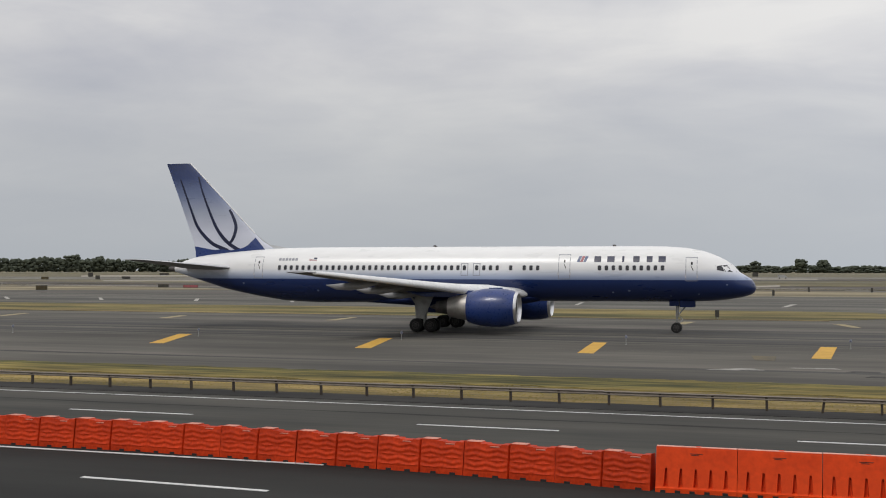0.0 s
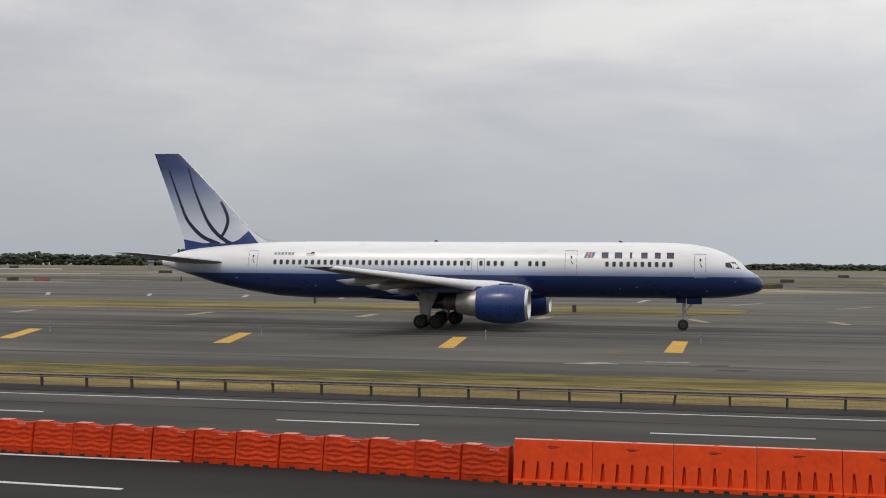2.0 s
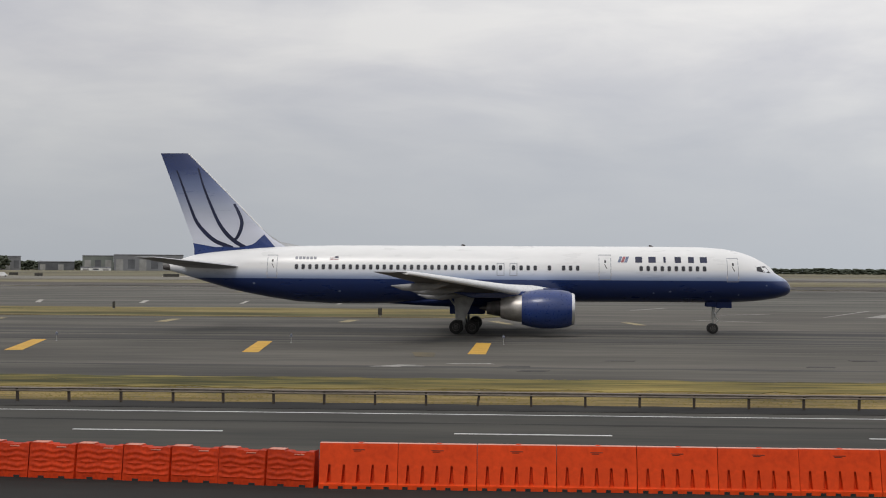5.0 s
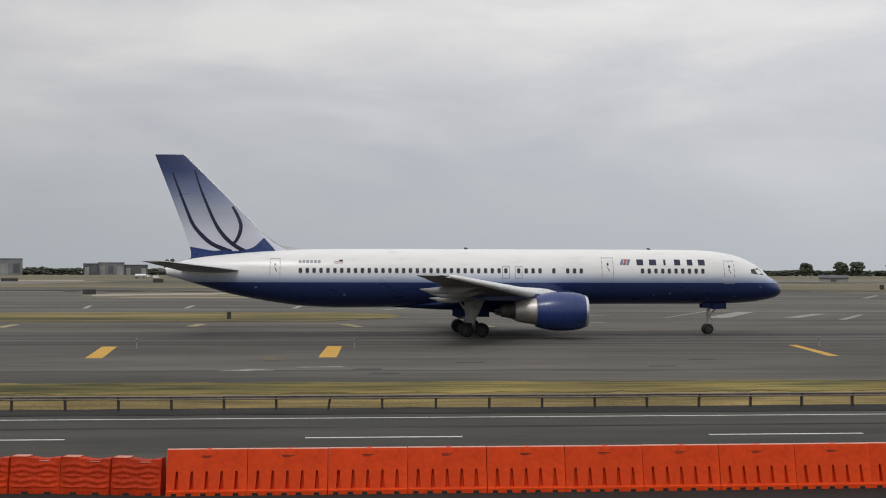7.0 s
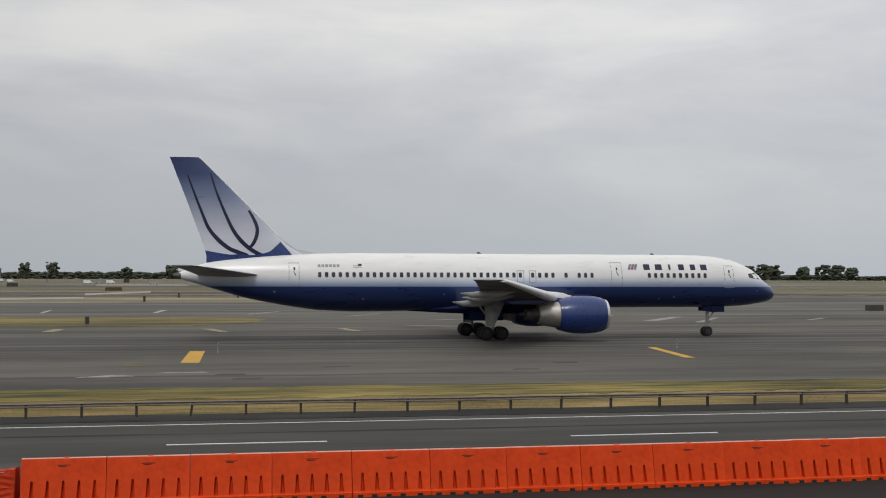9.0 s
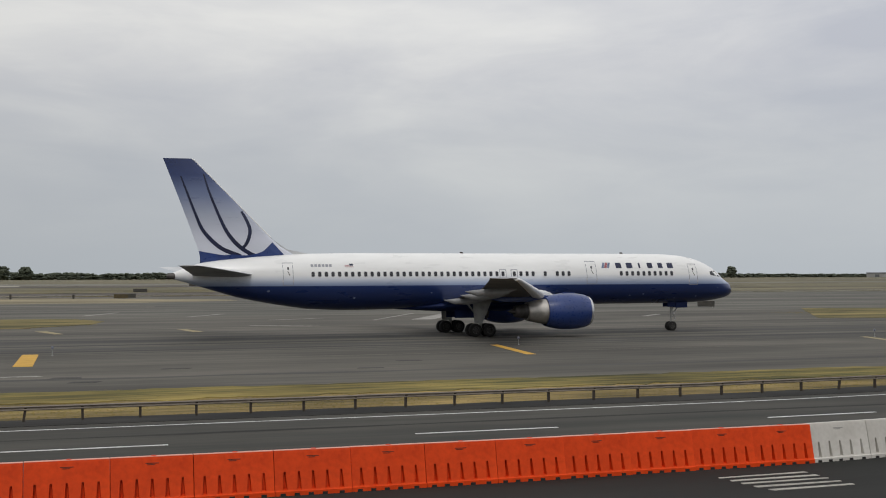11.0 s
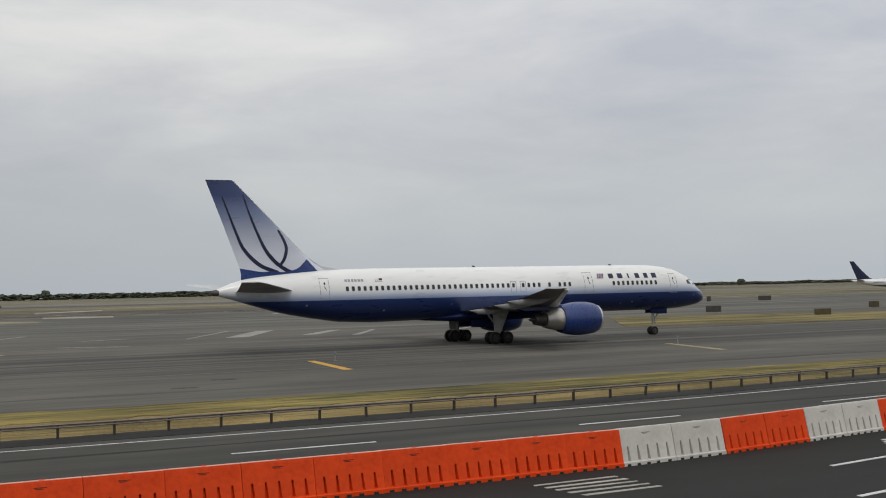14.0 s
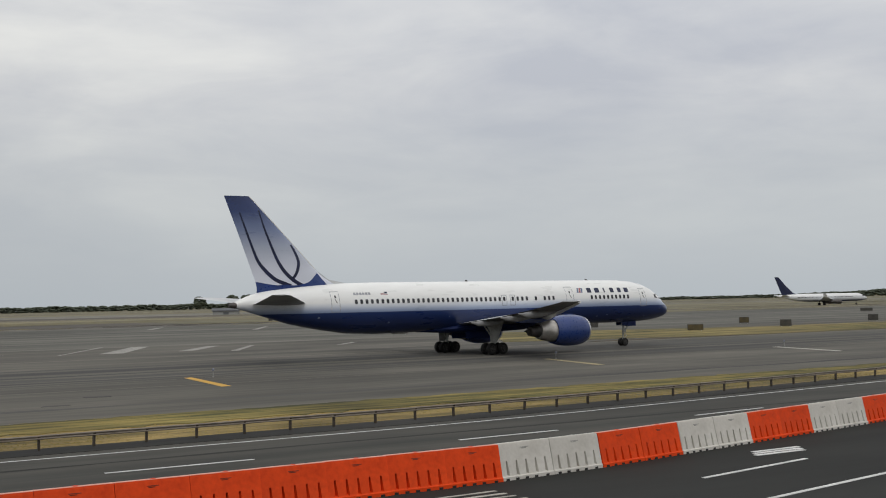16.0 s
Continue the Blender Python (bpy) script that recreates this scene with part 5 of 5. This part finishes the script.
def nose_gear(root):
    s = Shape()
    s.tube((-5.7, 0, 0.39), (-5.66, 0, 1.3), 0.075, 0.075, 10).tube((-5.66, 0, 1.2), (-5.6, 0, 2.5), 0.12, 0.12, 10)
    s.tube((-5.66, 0, 1.25), (-4.7, 0, 2.35), 0.055, 0.055, 8).tube((-5.7, -0.36, 0.39), (-5.7, 0.36, 0.39), 0.06, 0.06, 8)
    s.tube((-5.5, 0, 0.75), (-5.25, 0, 1.0), 0.04, 0.04, 6).tube((-5.25, 0, 1.0), (-5.55, 0, 1.3), 0.04, 0.04, 6)
    gear = make("nose_gear", s, M_STRUT, root, "twin-wheel nose landing gear", smooth=40)
    for sy in (-1, 1):
        s = Shape()
        s.box(-5.45, -4.35, sy * 0.42 - 0.02, sy * 0.42 + 0.02, 1.92, 2.5, cut=0.015)
        make("gear_door", s, M_DEEPBLUE, gear, "dark blue nose gear door")
        s = Shape()
        s.box(-6.2, -5.5, sy * 0.40 - 0.02, sy * 0.40 + 0.02, 2.0, 2.45, cut=0.015)
        make("gear_door", s, M_DEEPBLUE, gear)
        w = make("wheel", wheel_shape(0.39, 0.27), [M_TYRE, M_HUB, M_DARKMETAL], gear, "black tyre on a grey hub", smooth=40)
        WHEELS.append((w, (-5.7, sy * 0.25, 0.39), 0.39))
    s = Shape()
    for sy in (-1, 1):
        s.tube((-5.52, sy * 0.12, 1.45), (-5.46, sy * 0.12, 1.45), 0.09, 0.10, 10)
    make("taxi_lamp", s, M_FRAME, gear, "round unlit taxi lamps")


PLANE = airliner()

# ---- second, smaller jet far off ----


def regional_jet():
    root = tagged(new("regional_jet"), "white regional jet with a dark blue tail, far across the field", "airplane")
    prof = [(0, 2.55, 2.45, 0.05), (-0.4, 3.0, 2.1, 0.5), (-1.4, 3.7, 1.75, 1.0), (-2.6, 4.3, 1.55, 1.3), (-4.2, 4.6, 1.45, 1.45), (-7, 4.65, 1.4, 1.5), (-24, 4.65, 1.4, 1.5), (-28, 4.6, 1.8, 1.35), (-32, 4.45, 2.6, 0.9), (-35.2, 4.2, 3.4, 0.35), (-36, 4.05, 3.7, 0.12)]
    s = Shape()
    s.loft([section(*r, 18) for r in prof])
    # the low dark stops put the belly's shading into the paint
    make("fuselage", s, painted("jet_paint", "Z", [(1.2, (0.03, 0.035, 0.06)), (1.95, (0.04, 0.05, 0.09)), (2.15, (0.55, 0.57, 0.6)), (5.0, (0.78, 0.78, 0.77))]), root, "white body with belly shade in its paint", smooth=40)
    s = Shape()
    s.loft([[(le + (te - le) * u, th * v, z) for u, v in FOIL] for z, le, te, th in ((4.1, -26.8, -34.0, 0.3), (5.0, -29.4, -34.3, 0.26), (8.0, -32.4, -35.5, 0.18), (11.4, -35.2, -36.8, 0.10))])
    make("fin", s, M_NAVY, root, "dark blue tail fin", smooth=40)
    for side in (-1, 1):
        s = Shape()
        s.loft([foil(le, te, side * y, z, th) for y, le, te, z, th in ((1.0, -13.4, -19.8, 1.9, 0.4), (5, -16.0, -20.0, 2.35, 0.25), (13.5, -20.6, -22.2, 3.2, 0.1), (14.2, -21.4, -22.5, 4.6, 0.06))])
        make("wing", s, M_GREY, root, "grey wing with an upturned tip", smooth=40)
        s = Shape()
        s.loft([foil(le, te, side * y, z, th) for y, le, te, z, th in ((0.4, -31.0, -34.5, 3.7, 0.15), (6.0, -34.0, -35.6, 4.3, 0.06))])
        make("tailplane", s, M_GREY, root, smooth=40)
        s = Shape()
        s.loft([ring_x(x, side * 4.4, 1.35, r, 18) for x, r in ((-11.9, 0.72), (-12.3, 0.86), (-13.5, 0.92), (-15.0, 0.78), (-15.8, 0.5), (-16.6, 0.2))])
        make("engine", s, M_DARKMETAL, root, "dark engine pod", smooth=40)
        s = Shape()
        s.tube((-18.2, side * 2.9, 0.4), (-18.0, side * 2.9, 1.9), 0.12, 0.12, 8)
        for dx in (-0.3, 0.3):
            s.tube((-18.2, side * 2.9 + dx - 0.12, 0.48), (-18.2, side * 2.9 + dx + 0.12, 0.48), 0.48, 0.48, 14)
        make("main_gear", s, M_TYRE, root, "dark main gear")
    s = Shape()
    s.tube((-4.4, 0, 0.3), (-4.4, 0, 1.6), 0.08, 0.08, 8).tube((-4.4, -0.3, 0.32), (-4.4, 0.3, 0.32), 0.32, 0.32, 12)
    make("nose_gear", s, M_TYRE, root, "dark nose gear")
    s = Shape()
    for i in range(40):
        x = -6.5 - 0.55 * i
        s.box(x - 0.14, x + 0.14, -1.50, -1.40, 3.05, 3.38)
    make("window_row", s, M_GLASS, root, "row of small dark cabin windows")
    s = Shape()
    s.box(-2.6, -1.5, -1.02, 1.02, 3.42, 3.72, cut=0.05)
    make("cockpit_window", s, M_GLASS, root)
    return root


JET = regional_jet()
JET.scale = (1.07, 1.07, 1.07)

# ---- distance: woods, trees, buildings, vehicles ----


def bearing(deg, dist, z=0.0):
    return (dist * math.sin(radians(deg)), dist * math.cos(radians(deg)), z)


def clump(s, cx, cy, cz, r, tall):
    """A ragged crown piece: a few jagged rings, each point pushed in or out."""
    k = 7
    rings = []
    for f, q in ((-0.85, 0.45), (-0.3, 0.95), (0.3, 0.9), (0.8, 0.5)):
        rings.append([(cx + r * q * random.uniform(0.65, 1.25) * math.cos(2 * math.pi * i / k), cy + r * q * random.uniform(0.65, 1.25) * math.sin(2 * math.pi * i / k), cz + tall * (f + random.uniform(-0.16, 0.16))) for i in range(k)])
    s.loft(rings)


HEIGHTS = [(-62, 13), (-40, 11.5), (-36, 12.5), (-33, 10.5), (-27, 9.5), (-24, 10), (-22, 8), (-16, 6), (-10, 5.5), (-6, 6), (-2, 6), (2, 5.4), (8, 4.9), (13, 4.6), (20, 4.6), (28, 4.2), (33, 2.8), (38, 2.2), (44, 2.0), (48, 2.6), (51, 4.5), (56, 6.5), (62, 8), (80, 9)]


def wood_height(b):
    for (a, ha), (c, hc) in zip(HEIGHTS, HEIGHTS[1:]):
        if a <= b <= c:
            return ha + (hc - ha) * (b - a) / (c - a)
    return 9


s = Shape()
b = -60.0
while b < 76:
    h = (2.03 * wood_height(b) + 1.9) * random.uniform(0.86, 1.06) * (1 + 0.22 * noise.noise((b * 0.8, 0, 0)))
    for f in (0.15, 0.3, 0.42, 0.55, 0.66, 0.76, 0.84):
        x, y, _ = bearing(b + random.uniform(-0.2, 0.2), 2400 + random.uniform(-50, 80))
        clump(s, x, y, h * f, random.uniform(3.2, 6.0), h * random.uniform(0.11, 0.19))
    b += 0.075
tagged(make("far_woods", s, M_LEAF), "dark green band of far woods along the horizon", "trees", kind="stuff")


def tree(b, dist, h, wide):
    root = tagged(new("tree"), "dark round-crowned tree far across the field", "tree", "far trees")
    root.location = bearing(b, dist)
    s = Shape()
    s.tube((0, 0, -0.2), (0.2, 0, h * 0.45), 0.8, 0.45, 7).tube((0.2, 0, h * 0.4), (wide * 0.4, 0.5, h * 0.7), 0.22, 0.08, 6).tube((0.2, 0, h * 0.4), (-wide * 0.4, -0.5, h * 0.72), 0.22, 0.08, 6)
    make("trunk", s, M_TRUNK, root)
    s = Shape()
    for _ in range(44):
        a, q = random.uniform(0, 2 * math.pi), math.sqrt(random.random())
        zf = random.uniform(0.16, 0.97)
        lim = wide * math.sqrt(max(0.05, 1 - ((zf - 0.6) / 0.45) ** 2))
        clump(s, lim * q * math.cos(a), lim * q * math.sin(a), h * zf, random.uniform(3.0, 5.2), random.uniform(2.2, 3.6))
    make("crown", s, M_LEAF, root)
    return root


for b, h, w in ((24.5, 13, 7), (25.2, 14.5, 6.5), (25.7, 13.5, 6.5), (26.9, 12.5, 5.5), (27.8, 13.5, 7), (28.4, 13, 7), (29.0, 11, 5), (31.1, 9.5, 3.2), (20.7, 12, 5.5), (22.2, 12.5, 6), (22.9, 12.5, 6), (-8.6, 14, 5), (-7.4, 15, 5.5), (-2.2, 12, 6), (-1.2, 11.5, 5.5), (-4.2, 11.5, 5), (8.3, 8.0, 3.5), (-35.6, 15.5, 8), (-34.4, 14, 7), (-24.2, 15, 7), (-22.9, 12.5, 6), (40.2, 4.5, 2.5)):
    tree(b, 2240 + random.uniform(-60, 40), h * 1.95, w * 2)


def hall(name, b, dist, w, d, h, mat, label, bays):
    """A far hangar or shed with a shallow roof, doors and a band of windows."""
    root = tagged(new(name), label, "building", "far buildings")
    x, y, _ = bearing(b, dist)
    root.matrix_basis = pose(x, y, 0, 0, 0, -b)
    s = Shape()
    s.box(-w / 2, w / 2, 0, d, 0, h)
    make("wall", s, mat, root)
    s = Shape()
    s.add([(-w / 2 - 0.5, -0.6, h), (w / 2 + 0.5, -0.6, h), (w / 2 + 0.5, d + 0.6, h), (-w / 2 - 0.5, d + 0.6, h), (-w / 2 - 0.5, -0.6, h + 0.5), (w / 2 + 0.5, -0.6, h + 0.5), (w / 2 + 0.5, d / 2, h + 1.8), (-w / 2 - 0.5, d / 2, h + 1.8), (w / 2 + 0.5, d + 0.6, h + 0.5), (-w / 2 - 0.5, d + 0.6, h + 0.5)],
          [(0, 3, 2, 1), (0, 1, 5, 4), (4, 5, 6, 7), (7, 6, 8, 9), (2, 3, 9, 8), (1, 2, 8, 6, 5), (3, 0, 4, 7, 9)])
    make("roof", s, M_CLAD, root)
    for i in range(bays):
        a = -w / 2 + w * (i + 0.2) / bays
        s = Shape()
        s.box(a, a + w * 0.6 / bays, -0.15, 0.1, h * 0.12 if i % 2 else 0.05, h * 0.72)
        make("door" if not i % 2 else "window", s, M_CLAD if i % 2 else M_CLADPALE, root)
    return root


hall("hangar", -16.56, 2180, 118, 80, 27, M_HAZECLAD, "long grey metal hangar at the far edge of the field", 6)
hall("terminal_block", -18.8, 2195, 52, 60, 25, M_GREENCLAD, "pale green-grey block beside the long hangar", 3)
hall("terminal_block", -12.1, 2190, 24, 40, 19, M_CLAD, "dark narrow building before the woods", 2)
hall("hangar", -11.2, 2200, 45, 60, 21, M_HAZECLAD, "pale grey hangar before the woods", 3)
hall("hangar", -10.1, 2205, 40, 50, 17, M_CLAD, "dark grey hangar before the woods", 3)
hall("terminal_block", -20.6, 2210, 60, 50, 14, M_CLAD, "grey low building row at the far edge", 4)
hall("terminal_block", -22.85, 2220, 57, 60, 23, M_HAZECLAD, "pale grey block among the far trees", 4)
hall("shed", -18.9, 2100, 48, 12, 4.5, M_WHITE, "long low white shed before the hangars", 3)
hall("shed", -25.6, 900, 4.0, 3, 5.0, M_CLADPALE, "small white equipment shelter in the field", 1)
hall("shed", 21.9, 700, 15, 8, 2.0, M_CLADPALE, "pale low shed in the field", 3)
hall("shed", 37.4, 2160, 34, 20, 6.8, M_CLADPALE, "pale shed at the far edge of the field", 3)


def tank_truck(b, dist):
    root = tagged(new("tank_truck"), "white tank truck parked far across the field", "truck")
    x, y, _ = bearing(b, dist)
    root.matrix_basis = pose(x, y, 0, 0, 0, -b)
    s = Shape()
    s.loft([ring_x(px, 0, 2.3, r, 14) for px, r in ((-5.2, 0.5), (-5.0, 1.2), (3.4, 1.2), (3.6, 0.5))])
    make("tank", s, M_WHITE, root, smooth=40)
    s = Shape()
    s.box(3.9, 6.0, -1.15, 1.15, 0.8, 2.9, cut=0.2)
    make("cab", s, M_WHITE, root)
    for px in (-4.3, -3.0, 1.6, 4.9):
        s = Shape()
        s.tube((px, -1.2, 0.5), (px, 1.2, 0.5), 0.5, 0.5, 14)
        make("wheel", s, M_TYRE, root)
    return root


def van(b, dist, mat, label):
    root = tagged(new("van"), label, "van", "far vehicles")
    x, y, _ = bearing(b, dist)
    root.matrix_basis = pose(x, y, 0, 0, 0, -b)
    s = Shape()
    s.loft([[(-2.6, w, 0.5), (2.6, w, 0.5), (2.6, w, 1.2), (1.9, w * 0.95, 1.4), (1.3, w * 0.9, 2.3), (-2.5, w * 0.9, 2.35)] for w in (-0.95, 0.95)])
    make("body", s, mat, root)
    for px in (-1.7, 1.7):
        s = Shape()
        s.tube((px, -0.97, 0.36), (px, 0.97, 0.36), 0.36, 0.36, 12)
        make("wheel", s, M_TYRE, root)
    return root


tank_truck(-9.85, 980)
van(-9.2, 980, M_WHITE, "white van far across the field")
van(-5.9, 800, M_WHITE, "white van near the far mast")
van(-5.4, 810, M_CLADPALE, "pale van near the far mast")
van(-4.9, 805, M_WHITE, "white van parked on the far field")
van(-22.9, 640, M_WHITE, "white van on the far perimeter road")
van(-3.0, 700, M_CLADPALE, "pale van on the far perimeter road")


def mast(b, dist, h):
    root = tagged(new("light_mast"), "thin lattice mast with a lamp head, far off", "mast")
    root.location = bearing(b, dist)
    s = Shape()
    s.tube((0, 0, 0), (0, 0, h), 0.35, 0.16, 6)
    make("pole", s, M_CLAD, root)
    s = Shape()
    s.box(-0.9, 0.9, -0.4, 0.4, h, h + 0.9, cut=0.1)
    make("lamp_head", s, M_SIGNBOX, root)


mast(-7.65, 900, 14)


# ---- movement ----
NOSE = [(0.0, -6.62), (0.5, -3.90), (1.0, -1.20), (1.5, 1.55), (2.0, 4.28), (2.5, 7.06), (3.0, 9.83), (3.5, 12.61), (6.0, 26.80), (6.5, 29.67), (7.0, 32.52), (7.5, 35.34), (8.0, 38.10), (8.5, 40.98), (9.0, 43.81), (9.5, 46.72), (10.0, 49.43), (12.5, 64.00), (13.0, 66.92), (13.5, 69.84), (14.0, 72.70), (14.5, 75.44), (15.0, 78.29), (15.5, 81.05), (16.0, 83.77)]
DRIFT = 0.587
TURN = [(0.0, 3.1), (0.5, 2.3), (1.0, 1.65), (1.5, 1.05), (2.0, 0.55), (2.5, 0.15), (3.0, -0.05), (3.5, -0.2), (6.0, -0.5), (7.0, -0.25), (8.0, 0.15), (9.0, 0.5), (10.0, 0.4), (12.5, 0.0), (13.5, 0.2), (14.5, 0.7), (15.5, 1.3), (16.0, 1.8)]


def heading(t):
    for (ta, a), (tb, c) in zip(TURN, TURN[1:]):
        if ta <= t <= tb:
            return a + (c - a) * (t - ta) / (tb - ta)


def motions():
    walk(PLANE, [(t, pose(x, 91.08 + math.tan(radians(DRIFT)) * x, 0.02, 0, 0, heading(t))) for t, x in NOSE])
    speed = (NOSE[-1][1] - NOSE[0][1]) / 16.0
    for w, (x, y, z), r in WHEELS:
        walk(w, [(i / 10, pose(x, y, z, 0, math.degrees(speed * i / 10 / r) % 360, 0)) for i in range(161)])
    bx, by, _ = bearing(51.25, 545)
    head = -30.0
    ux, uy = math.cos(radians(head)), math.sin(radians(head))
    walk(JET, [(t, pose(bx + ux * 11.4 * (t - 16), by + uy * 11.4 * (t - 16), 0, 0, 0, head)) for t in (0.0, 4.0, 8.0, 12.0, 16.0)])


motions()
